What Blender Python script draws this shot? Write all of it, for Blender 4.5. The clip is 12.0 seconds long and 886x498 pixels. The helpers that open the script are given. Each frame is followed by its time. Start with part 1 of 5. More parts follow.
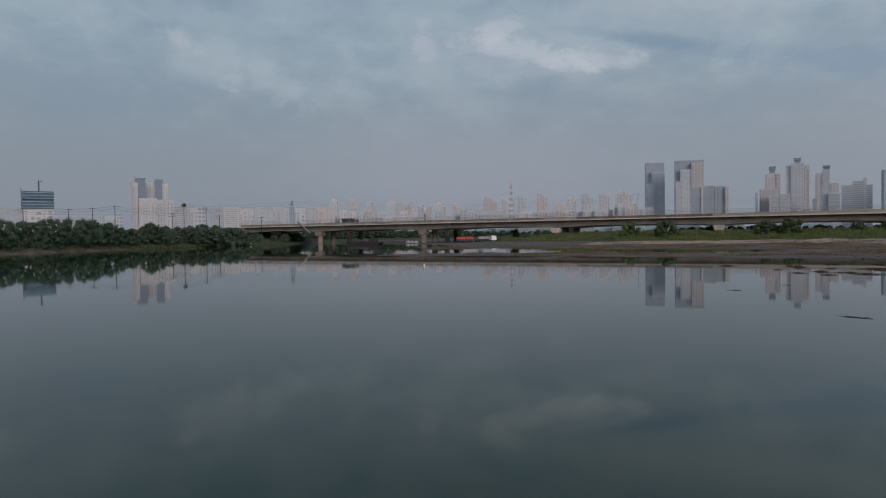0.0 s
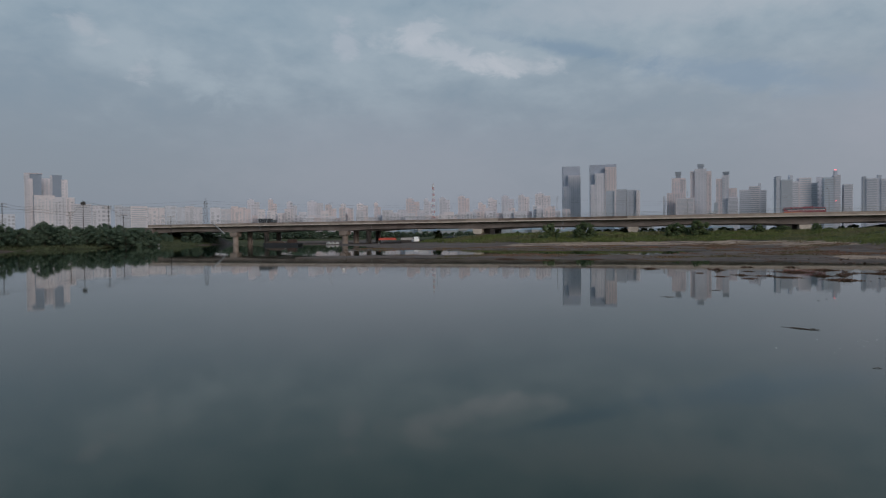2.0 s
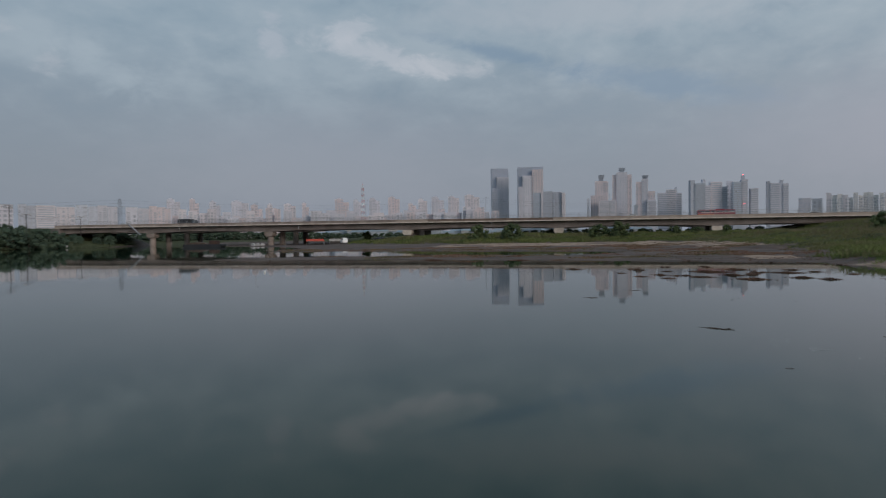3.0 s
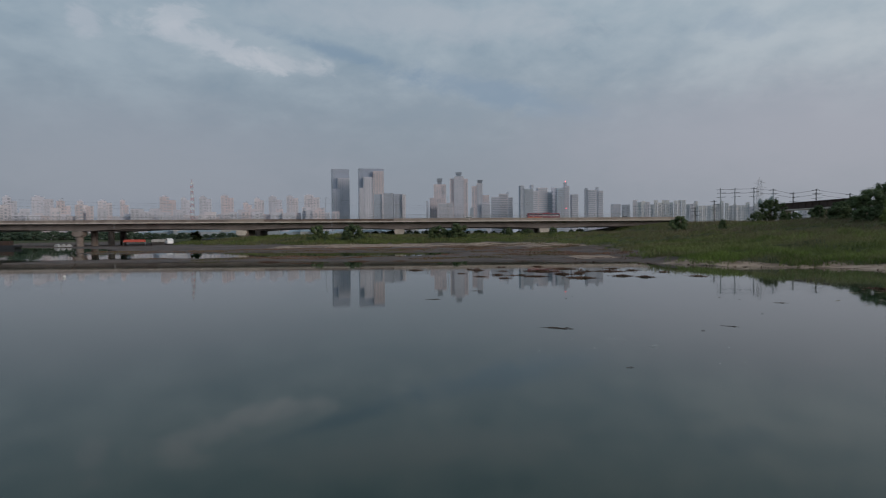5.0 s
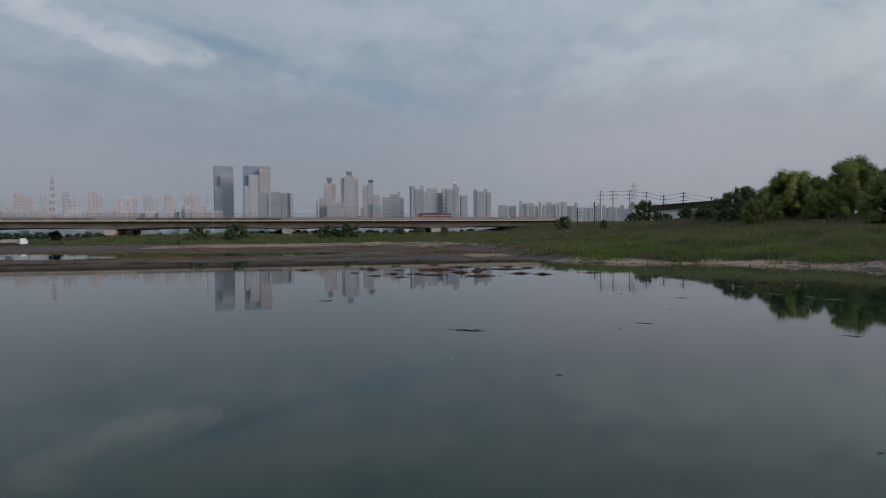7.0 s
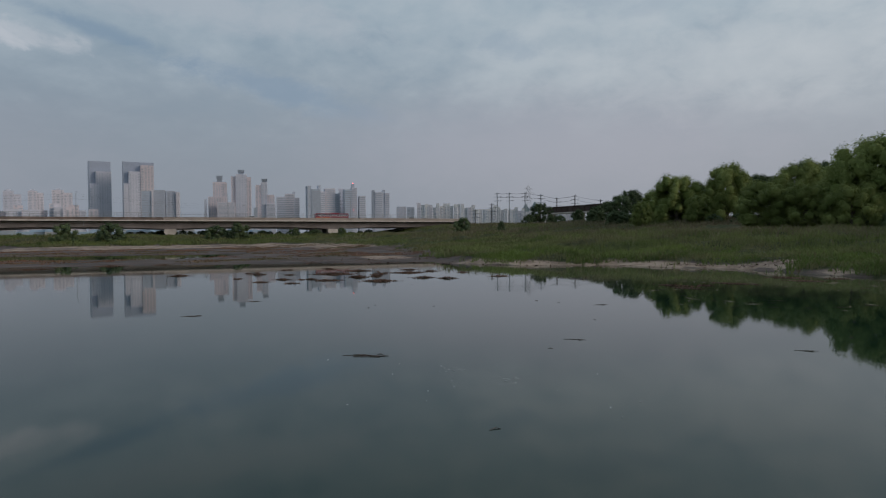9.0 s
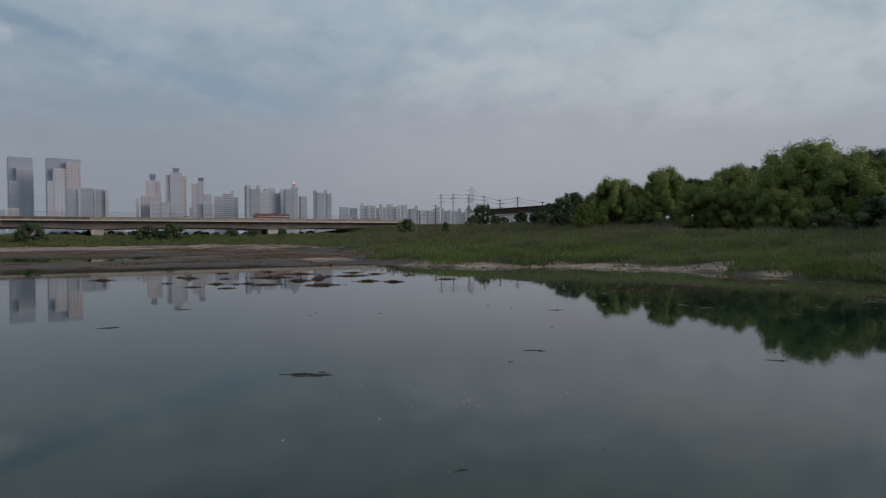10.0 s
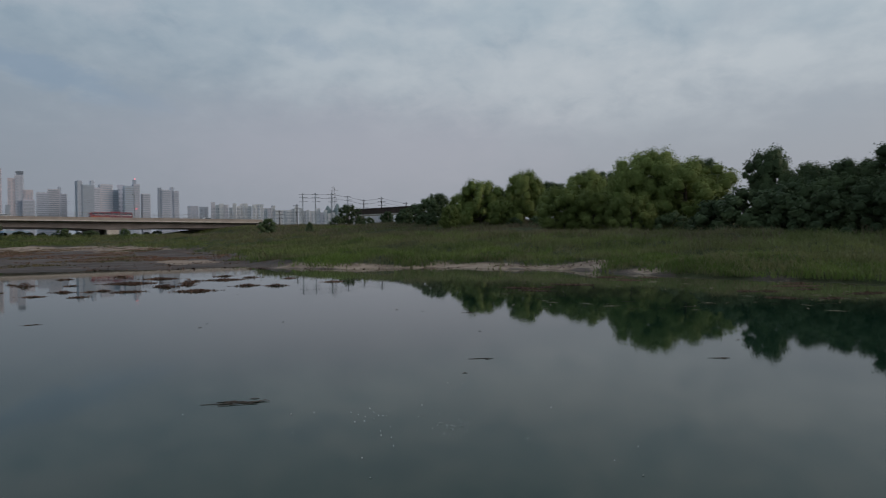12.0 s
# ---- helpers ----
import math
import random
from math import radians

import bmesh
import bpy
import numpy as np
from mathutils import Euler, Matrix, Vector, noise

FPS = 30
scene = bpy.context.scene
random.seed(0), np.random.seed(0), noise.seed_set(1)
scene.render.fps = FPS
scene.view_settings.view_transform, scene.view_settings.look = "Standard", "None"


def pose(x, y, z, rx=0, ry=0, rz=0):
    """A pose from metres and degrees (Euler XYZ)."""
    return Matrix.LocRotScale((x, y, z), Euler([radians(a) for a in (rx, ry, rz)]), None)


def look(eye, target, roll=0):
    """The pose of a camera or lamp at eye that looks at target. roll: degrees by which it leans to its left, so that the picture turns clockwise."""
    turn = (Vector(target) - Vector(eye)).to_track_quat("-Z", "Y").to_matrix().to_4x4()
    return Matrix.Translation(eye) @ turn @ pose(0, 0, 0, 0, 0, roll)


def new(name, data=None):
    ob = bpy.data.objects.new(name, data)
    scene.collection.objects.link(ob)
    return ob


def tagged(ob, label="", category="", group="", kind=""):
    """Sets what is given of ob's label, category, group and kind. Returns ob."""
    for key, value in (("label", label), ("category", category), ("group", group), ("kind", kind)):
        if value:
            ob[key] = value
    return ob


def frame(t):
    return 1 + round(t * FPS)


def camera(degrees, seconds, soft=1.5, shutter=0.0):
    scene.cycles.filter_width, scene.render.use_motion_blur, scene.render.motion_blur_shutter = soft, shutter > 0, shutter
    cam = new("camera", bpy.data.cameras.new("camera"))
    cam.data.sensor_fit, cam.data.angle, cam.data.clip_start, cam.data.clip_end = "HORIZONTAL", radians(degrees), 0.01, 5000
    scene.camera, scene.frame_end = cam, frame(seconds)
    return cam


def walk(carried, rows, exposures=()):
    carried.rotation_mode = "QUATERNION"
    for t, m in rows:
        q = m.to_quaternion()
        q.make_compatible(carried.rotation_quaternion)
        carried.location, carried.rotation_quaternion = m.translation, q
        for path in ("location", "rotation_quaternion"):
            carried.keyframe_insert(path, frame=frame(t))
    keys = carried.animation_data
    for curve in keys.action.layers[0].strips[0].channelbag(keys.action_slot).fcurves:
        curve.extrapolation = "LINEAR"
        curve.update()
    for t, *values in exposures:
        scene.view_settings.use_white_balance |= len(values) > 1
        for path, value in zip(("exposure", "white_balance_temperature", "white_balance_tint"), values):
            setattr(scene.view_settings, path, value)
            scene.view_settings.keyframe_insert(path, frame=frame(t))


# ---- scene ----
# ---------------------------------------------------------------- camera
PATH = [
    (0.0, -0.00, 0.00, 2.45, -0.01, -1.19, 0.72),
    (0.5, -0.13, 0.75, 2.49, -0.99, -1.16, 0.69),
    (1.0, -0.19, 1.42, 2.53, -2.56, -1.18, 0.61),
    (1.5, -0.10, 1.95, 2.56, -4.71, -1.19, 0.62),
    (2.0, 0.11, 2.34, 2.58, -7.32, -1.20, 0.60),
    (2.5, 0.32, 2.69, 2.59, -10.43, -1.20, 0.65),
    (3.0, 0.52, 3.02, 2.59, -13.88, -1.18, 0.64),
    (5.0, 1.01, 4.23, 2.53, -28.79, -1.20, 0.43),
    (5.5, 1.11, 4.71, 2.48, -31.78, -1.24, 0.46),
    (6.0, 1.28, 5.17, 2.43, -34.47, -1.27, 0.51),
    (6.5, 1.55, 5.59, 2.38, -36.77, -1.27, 0.49),
    (7.0, 1.87, 6.02, 2.33, -39.04, -1.25, 0.45),
    (9.0, 3.81, 8.27, 2.33, -48.61, -1.21, 0.40),
    (9.5, 4.25, 8.73, 2.35, -51.15, -1.22, 0.42),
    (10.0, 4.62, 9.16, 2.37, -53.95, -1.14, 0.30),
    (10.5, 4.84, 9.57, 2.38, -56.92, -1.10, 0.27),
    (11.0, 4.91, 10.05, 2.37, -60.00, -1.13, 0.33),
    (11.5, 4.91, 10.60, 2.36, -63.38, -1.14, 0.35),
    (12.0, 4.91, 11.16, 2.35, -67.11, -1.16, 0.38),
]
cam = camera(72.2, 12.0, soft=1.15, shutter=0.4)
walk(cam, [(t, pose(x, y, z, 90 + p, r, w)) for t, x, y, z, w, p, r in PATH],
     exposures=[(0.0, 0.0), (12.0, 0.0)])

# ---------------------------------------------------------------- world and sun
SUN_AZ, SUN_EL = 158.0, 18.0          # compass-like, clockwise from the first view


def toward(az, el):
    a, e = radians(az), radians(el)
    return Vector((math.sin(a) * math.cos(e), math.cos(a) * math.cos(e), math.sin(e)))


class Tree:
    """Short-hand for a node tree."""

    def __init__(self, tree):
        self.t = tree
        tree.nodes.clear()

    def n(self, kind, **values):
        node = self.t.nodes.new(kind)
        for key, value in values.items():
            if key.startswith("i_"):
                node.inputs[key[2:].replace("_", " ")].default_value = value
            else:
                setattr(node, key, value)
        return node

    def l(self, a, b):
        self.t.links.new(a, b)

    def put(self, socket, value):
        if isinstance(value, (int, float)):
            socket.default_value = value
        elif isinstance(value, (tuple, list, Vector)):
            socket.default_value = tuple(value)
        else:
            self.l(value, socket)

    def math(self, op, a, b=0.0, clamp=False):
        node = self.n("ShaderNodeMath", operation=op, use_clamp=clamp)
        self.put(node.inputs[0], a), self.put(node.inputs[1], b)
        return node.outputs[0]

    def vmath(self, op, a, b=(0, 0, 0), out=0):
        node = self.n("ShaderNodeVectorMath", operation=op)
        self.put(node.inputs[0], a), self.put(node.inputs[1], b)
        return node.outputs[out]

    def mix(self, f, a, b, blend="MIX"):
        node = self.n("ShaderNodeMix", data_type="RGBA", blend_type=blend)
        self.put(node.inputs[0], f)
        for s, v in ((6, a), (7, b)):
            self.put(node.inputs[s], (*v, 1) if isinstance(v, tuple) and len(v) == 3 else v)
        return node.outputs[2]

    def ramp(self, f, lo, hi):
        node = self.n("ShaderNodeMapRange", interpolation_type="SMOOTHSTEP")
        self.put(node.inputs[0], f)
        node.inputs[1].default_value, node.inputs[2].default_value = lo, hi
        return node.outputs[0]

    def noise(self, vec, scale, detail=4.0, rough=0.5, distort=0.0):
        node = self.n("ShaderNodeTexNoise", i_Scale=scale, i_Detail=detail, i_Roughness=rough, i_Distortion=distort)
        if vec is not None:
            self.l(vec, node.inputs["Vector"])
        return node.outputs["Fac"]


world = bpy.data.worlds.new("overcast_evening")
world.use_nodes = True
scene.world = world
w = Tree(world.node_tree)
direction = w.n("ShaderNodeTexCoord").outputs["Generated"]
sep = w.n("ShaderNodeSeparateXYZ")
w.l(direction, sep.inputs[0])
up = w.math("MAXIMUM", sep.outputs[2], 0.0)
flat = w.vmath("MULTIPLY", direction, (1, 1, 0))
inv = w.math("DIVIDE", 1.0, w.math("ADD", up, 0.13))
comb = w.n("ShaderNodeCombineXYZ")
for k in range(3):
    w.l(inv, comb.inputs[k])
plane = w.vmath("MULTIPLY", flat, comb.outputs[0])      # the cloud layer, seen as a flat deck
sky = w.n("ShaderNodeTexSky", sky_type="NISHITA", sun_disc=False, sun_elevation=radians(SUN_EL),
          sun_rotation=radians(SUN_AZ), air_density=1.5, dust_density=3.0)
nishita = w.vmath("MULTIPLY", sky.outputs[0], (0.06, 0.06, 0.06))
west = w.ramp(w.vmath("DOT_PRODUCT", flat, tuple(toward(125, 0)), out=1), -0.55, 0.95)
low = w.ramp(up, 0.30, 0.0)
deck = w.mix(w.ramp(up, 0.05, 0.38), (0.235, 0.250, 0.290), (0.300, 0.350, 0.395))
deck = w.mix(w.math("MULTIPLY", low, 0.65), deck, (0.258, 0.268, 0.305))
lofty = w.vmath("MULTIPLY", direction, (1.0, 1.0, 1.9))
big = w.mix(0.5, w.noise(lofty, 4.2, 5.0, 0.5, 0.2), w.noise(plane, 0.55, 5.0, 0.55, 0.6))
fine = w.noise(lofty, 11.0, 5.0, 0.55, 0.15)
body = w.math("ADD", w.math("MULTIPLY", big, 0.6), w.math("MULTIPLY", fine, 0.4))
thick = w.math("MULTIPLY", w.ramp(body, 0.44, 0.62), w.ramp(up, 0.10, 0.26))
deck = w.mix(w.math("MULTIPLY", thick, 0.55), deck, (0.42, 0.44, 0.465))
deck = w.mix(w.math("MULTIPLY", w.ramp(body, 0.48, 0.36), w.math("MULTIPLY", w.ramp(up, 0.12, 0.28), 0.5)), deck, (0.185, 0.24, 0.30))


def cloud_bank(colour, az, el, wide, high, tilt, strength, wobble=0.5, edge=0.12):
    """A long cloud lying in the deck, frayed by noise."""
    global deck
    mid = toward(az, el)
    side = Vector((math.cos(radians(az)), -math.sin(radians(az)), 0))
    top = side.cross(mid)
    side, top = side * math.cos(radians(tilt)) - top * math.sin(radians(tilt)), top * math.cos(radians(tilt)) + side * math.sin(radians(tilt))
    off = w.vmath("SUBTRACT", direction, tuple(mid))
    a = w.math("DIVIDE", w.vmath("DOT_PRODUCT", off, tuple(side), out=1), wide)
    b = w.math("DIVIDE", w.vmath("DOT_PRODUCT", off, tuple(top), out=1), high)
    r = w.math("SQRT", w.math("ADD", w.math("MULTIPLY", a, a), w.math("MULTIPLY", b, b)))
    r = w.math("ADD", r, w.math("MULTIPLY", w.math("SUBTRACT", w.noise(lofty, 17.0, 7.0, 0.62, 0.4), 0.5), wobble * 3.0))
    deck = w.mix(w.math("MULTIPLY", w.ramp(r, 1.1, edge), strength), deck, colour)


cloud_bank((0.40, 0.41, 0.44), 27.0, 19.5, 0.34, 0.045, 3, 0.7)
cloud_bank((0.53, 0.505, 0.525), 8.0, 16.6, 0.12, 0.022, 12, 0.6, 1.0, 0.25)
cloud_bank((0.53, 0.505, 0.52), 14.5, 15.6, 0.08, 0.020, 4, 0.55, 1.0, 0.25)
cloud_bank((0.52, 0.50, 0.52), 5.5, 18.4, 0.05, 0.020, -20, 0.55, 1.0, 0.25)
cloud_bank((0.48, 0.465, 0.495), -1.5, 17.4, 0.022, 0.045, -10, 0.5, 1.0, 0.25)
cloud_bank((0.20, 0.26, 0.335), 19.0, 16.6, 0.15, 0.016, 14, 0.75, 0.6)
cloud_bank((0.21, 0.265, 0.34), 33.0, 13.2, 0.20, 0.030, 12, 0.7, 0.6)
cloud_bank((0.47, 0.455, 0.475), -23.0, 16.8, 0.035, 0.020, 25, 0.5, 1.0, 0.3)
cloud_bank((0.45, 0.44, 0.465), -18.5, 14.0, 0.022, 0.020, -10, 0.5, 1.0, 0.3)
cloud_bank((0.40, 0.425, 0.455), -15.0, 13.5, 0.09, 0.030, 20, 0.45, 1.0)
cloud_bank((0.40, 0.43, 0.46), -33.0, 18.0, 0.10, 0.035, 0, 0.4, 1.0)
cloud_bank((0.25, 0.30, 0.36), 55.0, 17.0, 0.08, 0.026, 8, 0.55, 0.9)
cloud_bank((0.27, 0.315, 0.37), 63.5, 20.5, 0.10, 0.028, 6, 0.6, 0.9)
cloud_bank((0.41, 0.425, 0.45), 76.0, 14.5, 0.36, 0.085, 0, 0.5, 0.5)
cloud_bank((0.29, 0.325, 0.37), 93.0, 17.5, 0.07, 0.035, 12, 0.5, 1.0)
cloud_bank((0.312, 0.306, 0.350), 58.0, 8.0, 0.50, 0.11, 0, 0.6, 0.2)
cloud_bank((0.325, 0.318, 0.357), 3.0, 6.0, 0.42, 0.13, 0, 0.6, 0.2)
glow = w.mix(west, (0.955, 1.065, 1.145), (1.40, 1.43, 1.43))
deck = w.mix(1.0, deck, glow, "MULTIPLY")
total = w.mix(0.90, nishita, deck)
back = w.n("ShaderNodeBackground")
w.l(total, back.inputs["Color"])
out = w.n("ShaderNodeOutputWorld")
w.l(back.outputs[0], out.inputs[0])

lamp = bpy.data.lights.new("sun", "SUN")
lamp.energy, lamp.angle, lamp.color = 0.95, radians(25), (1.0, 0.86, 0.76)
sun = new("sun", lamp)
sun.matrix_world = look(toward(SUN_AZ, SUN_EL) * 300, (0, 0, 0))

# ---------------------------------------------------------------- materials


def surface(name, colour, dark=None, scale=1.0, rough=0.8, fine=18.0, bump=0.2, spread=0.12, metal=0.0, ior=1.45):
    """A base colour broken by a broad and a fine noise, with relief, and a shade of its own for each object."""
    m = bpy.data.materials.new(name)
    m.use_nodes = True
    t = Tree(m.node_tree)
    dark = dark or tuple(c * 0.62 for c in colour)
    pos = t.n("ShaderNodeNewGeometry").outputs["Position"]
    broad = t.noise(pos, scale, 5.0, 0.6)
    grain = t.noise(pos, scale * fine, 3.0, 0.6)
    col = t.mix(t.ramp(broad, 0.36, 0.68), dark, colour)
    col = t.mix(t.math("MULTIPLY", t.ramp(grain, 0.35, 0.7), 0.35), col, tuple(min(c * 1.25, 0.9) for c in colour))
    info = t.n("ShaderNodeObjectInfo").outputs["Random"]
    hsv = t.n("ShaderNodeHueSaturation")
    t.l(t.math("ADD", 1.0 - spread, t.math("MULTIPLY", info, 2 * spread)), hsv.inputs["Value"])
    t.l(col, hsv.inputs["Color"])
    b = t.n("ShaderNodeBsdfPrincipled", i_Roughness=rough, i_Metallic=metal, i_IOR=ior)
    t.l(hsv.outputs[0], b.inputs["Base Color"])
    if bump:
        bp = t.n("ShaderNodeBump", i_Strength=bump, i_Distance=0.05)
        t.l(grain, bp.inputs["Height"]), t.l(bp.outputs[0], b.inputs["Normal"])
    o = t.n("ShaderNodeOutputMaterial")
    t.l(b.outputs[0], o.inputs[0])
    return m


def foliage(name, colour, other, rough=0.6, through_leaf=0.25, meadow=None):
    m = bpy.data.materials.new(name)
    m.use_nodes = True
    t = Tree(m.node_tree)
    geo = t.n("ShaderNodeNewGeometry")
    patch = t.ramp(t.noise(geo.outputs["Position"], 0.22, 4.0, 0.6), 0.35, 0.65)
    f = t.math("ADD", t.math("MULTIPLY", geo.outputs["Random Per Island"], 0.35), t.math("MULTIPLY", patch, 0.65), clamp=True)
    col = t.mix(f, colour, other)
    if meadow:
        wide = t.ramp(t.noise(t.vmath("MULTIPLY", geo.outputs["Position"], (1.0, 1.0, 0.2)), 0.075, 5.0, 0.6, 0.4), 0.42, 0.62)
        col = t.mix(t.math("MULTIPLY", wide, 0.75), col, meadow)
    hsv = t.n("ShaderNodeHueSaturation")
    rnd = t.n("ShaderNodeObjectInfo").outputs["Random"]
    t.l(t.math("ADD", 0.85, t.math("MULTIPLY", rnd, 0.3)), hsv.inputs["Value"])
    t.l(col, hsv.inputs["Color"])
    b = t.n("ShaderNodeBsdfPrincipled", i_Roughness=rough, i_IOR=1.35, i_Specular_IOR_Level=0.2)
    bp = t.n("ShaderNodeBump", i_Strength=0.5, i_Distance=0.15)
    t.l(t.noise(geo.outputs["Position"], 5.0, 3.0, 0.6), bp.inputs["Height"]), t.l(bp.outputs[0], b.inputs["Normal"])
    tr = t.n("ShaderNodeBsdfTranslucent")
    t.l(hsv.outputs[0], b.inputs["Base Color"]), t.l(hsv.outputs[0], tr.inputs["Color"])
    mx = t.n("ShaderNodeMixShader", i_Fac=through_leaf)
    t.l(b.outputs[0], mx.inputs[1]), t.l(tr.outputs[0], mx.inputs[2])
    o = t.n("ShaderNodeOutputMaterial")
    t.l(mx.outputs[0], o.inputs[0])
    return m


def water_material():
    m = bpy.data.materials.new("river_water")
    m.use_nodes = True
    t = Tree(m.node_tree)
    pos = t.n("ShaderNodeNewGeometry").outputs["Position"]
    silt = t.noise(pos, 0.05, 4.0, 0.5, 0.8)
    col = t.mix(t.ramp(silt, 0.3, 0.7), (0.008, 0.0255, 0.0150), (0.012, 0.031, 0.0185))
    xyz = t.n("ShaderNodeSeparateXYZ")
    t.l(pos, xyz.inputs[0])
    wander = t.math("MULTIPLY", t.math("SUBTRACT", t.noise(pos, 0.16, 5.0, 0.6, 0.8), 0.5), 16.0)
    shoal = t.math("MULTIPLY", t.ramp(t.math("ADD", xyz.outputs[0], wander), 25.0, 39.0), t.ramp(t.math("ADD", xyz.outputs[1], wander), 44.0, 30.0))
    weedy = t.mix(t.ramp(t.noise(t.vmath("MULTIPLY", pos, (2.2, 0.7, 1.0)), 0.8, 5.0, 0.65), 0.4, 0.62), (0.095, 0.108, 0.060), (0.125, 0.105, 0.070))
    col = t.mix(t.math("MULTIPLY", shoal, 0.85), col, weedy)
    b = t.n("ShaderNodeBsdfPrincipled", i_Roughness=0.03, i_IOR=1.333)
    t.l(col, b.inputs["Base Color"])
    slow = t.noise(t.vmath("MULTIPLY", pos, (1.0, 1.0, 1.0)), 0.9, 3.0, 0.5)
    calm = t.ramp(t.noise(pos, 0.035, 3.0, 0.5, 1.0), 0.42, 0.66)
    rip = t.noise(pos, 5.0, 2.0, 0.5)
    h = t.math("ADD", t.math("MULTIPLY", slow, 0.5), t.math("MULTIPLY", t.math("MULTIPLY", rip, 0.12), calm))
    bp = t.n("ShaderNodeBump", i_Strength=0.10, i_Distance=0.012)
    t.l(h, bp.inputs["Height"]), t.l(bp.outputs[0], b.inputs["Normal"])
    o = t.n("ShaderNodeOutputMaterial")
    t.l(b.outputs[0], o.inputs[0])
    return m


def ground_material():
    m = bpy.data.materials.new("river_ground")
    m.use_nodes = True
    t = Tree(m.node_tree)
    pos = t.n("ShaderNodeNewGeometry").outputs["Position"]
    broad, mid, grain = t.noise(pos, 0.12, 5.0, 0.6), t.noise(pos, 0.7, 5.0, 0.6, 0.5), t.noise(pos, 9.0, 4.0, 0.6)
    mud = t.mix(t.ramp(broad, 0.35, 0.65), (0.100, 0.080, 0.074), (0.152, 0.115, 0.102))
    mud = t.mix(t.math("MULTIPLY", t.ramp(mid, 0.45, 0.7), 0.6), mud, (0.090, 0.080, 0.074))
    turn = t.n("ShaderNodeVectorRotate", rotation_type="Z_AXIS")
    turn.inputs["Angle"].default_value = 0.44
    t.l(pos, turn.inputs["Vector"])
    flow = t.noise(t.vmath("MULTIPLY", turn.outputs[0], (0.06, 0.5, 1.0)), 1.0, 5.0, 0.6, 0.5)
    mud = t.mix(t.math("MULTIPLY", t.ramp(flow, 0.52, 0.66), 0.7), mud, (0.205, 0.165, 0.150))
    mud = t.mix(t.math("MULTIPLY", t.ramp(flow, 0.46, 0.34), 0.6), mud, (0.064, 0.056, 0.053))
    sand = t.mix(t.ramp(t.math("ADD", mid, t.math("MULTIPLY", t.math("SUBTRACT", grain, 0.5), 0.5)), 0.35, 0.62), (0.25, 0.18, 0.14), (0.46, 0.345, 0.27))
    soil = t.mix(t.ramp(mid, 0.3, 0.7), (0.040, 0.052, 0.022), (0.085, 0.086, 0.040))
    sand_f = t.n("ShaderNodeAttribute", attribute_name="sand").outputs["Fac"]
    soil_f = t.n("ShaderNodeAttribute", attribute_name="soil").outputs["Fac"]
    edge = t.math("SUBTRACT", grain, 0.5)
    col = t.mix(t.ramp(t.math("ADD", sand_f, t.math("MULTIPLY", edge, 0.6)), 0.35, 0.6), mud, sand)
    col = t.mix(t.ramp(t.math("ADD", soil_f, t.math("MULTIPLY", edge, 0.6)), 0.35, 0.6), col, soil)
    col = t.mix(t.math("MULTIPLY", t.ramp(grain, 0.4, 0.75), 0.3), col, (0.05, 0.04, 0.03))
    b = t.n("ShaderNodeBsdfPrincipled", i_IOR=1.4, i_Specular_IOR_Level=0.15)
    t.l(col, b.inputs["Base Color"])
    t.l(t.math("SUBTRACT", 0.95, t.math("MULTIPLY", t.ramp(mid, 0.4, 0.6), 0.25)), b.inputs["Roughness"])
    bp = t.n("ShaderNodeBump", i_Strength=0.4, i_Distance=0.08)
    t.l(t.math("ADD", grain, mid), bp.inputs["Height"]), t.l(bp.outputs[0], b.inputs["Normal"])
    o = t.n("ShaderNodeOutputMaterial")
    t.l(b.outputs[0], o.inputs[0])
    return m


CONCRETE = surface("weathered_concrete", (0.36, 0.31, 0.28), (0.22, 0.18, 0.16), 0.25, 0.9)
# Darker than CONCRETE: shade below the deck is put into this colour.
GIRDER = surface("shade_darkened_girder_concrete", (0.245, 0.215, 0.205), (0.16, 0.138, 0.13), 0.2, 0.9)
PARAPET_OLD = surface("old_brown_parapet", (0.26, 0.20, 0.165), (0.14, 0.105, 0.09), 0.5, 0.9)
PARAPET_NEW = surface("pale_new_parapet", (0.42, 0.355, 0.31), (0.33, 0.275, 0.24), 0.3, 0.85)
PALE = surface("pale_capping_concrete", (0.62, 0.56, 0.50), (0.46, 0.40, 0.36), 0.5, 0.85)
ASPHALT = surface("asphalt", (0.055, 0.055, 0.056), (0.04, 0.04, 0.04), 0.4, 0.9)
STEEL = surface("galvanised_steel", (0.42, 0.43, 0.45), (0.30, 0.31, 0.33), 2.0, 0.5, metal=0.6)
DARK_STEEL = surface("dark_painted_steel", (0.06, 0.055, 0.055), (0.035, 0.03, 0.03), 1.0, 0.6)
RED_STEEL = surface("red_painted_lattice", (0.50, 0.10, 0.07), (0.36, 0.07, 0.05), 1.0, 0.6)
WHITE_STEEL = surface("white_painted_lattice", (0.75, 0.74, 0.72), (0.6, 0.58, 0.56), 1.0, 0.6)
RUST = surface("dark_brown_steel_girder", (0.075, 0.045, 0.035), (0.045, 0.03, 0.025), 0.6, 0.75)
BARK = surface("bark", (0.10, 0.08, 0.062), (0.05, 0.04, 0.032), 3.0, 0.95)
DRIFT = surface("wet_driftwood", (0.115, 0.083, 0.068), (0.06, 0.044, 0.037), 6.0, 0.8)
GLASS = surface("dark_window_glass", (0.10, 0.13, 0.16), (0.07, 0.09, 0.11), 0.02, 0.12, bump=0, spread=0.2)
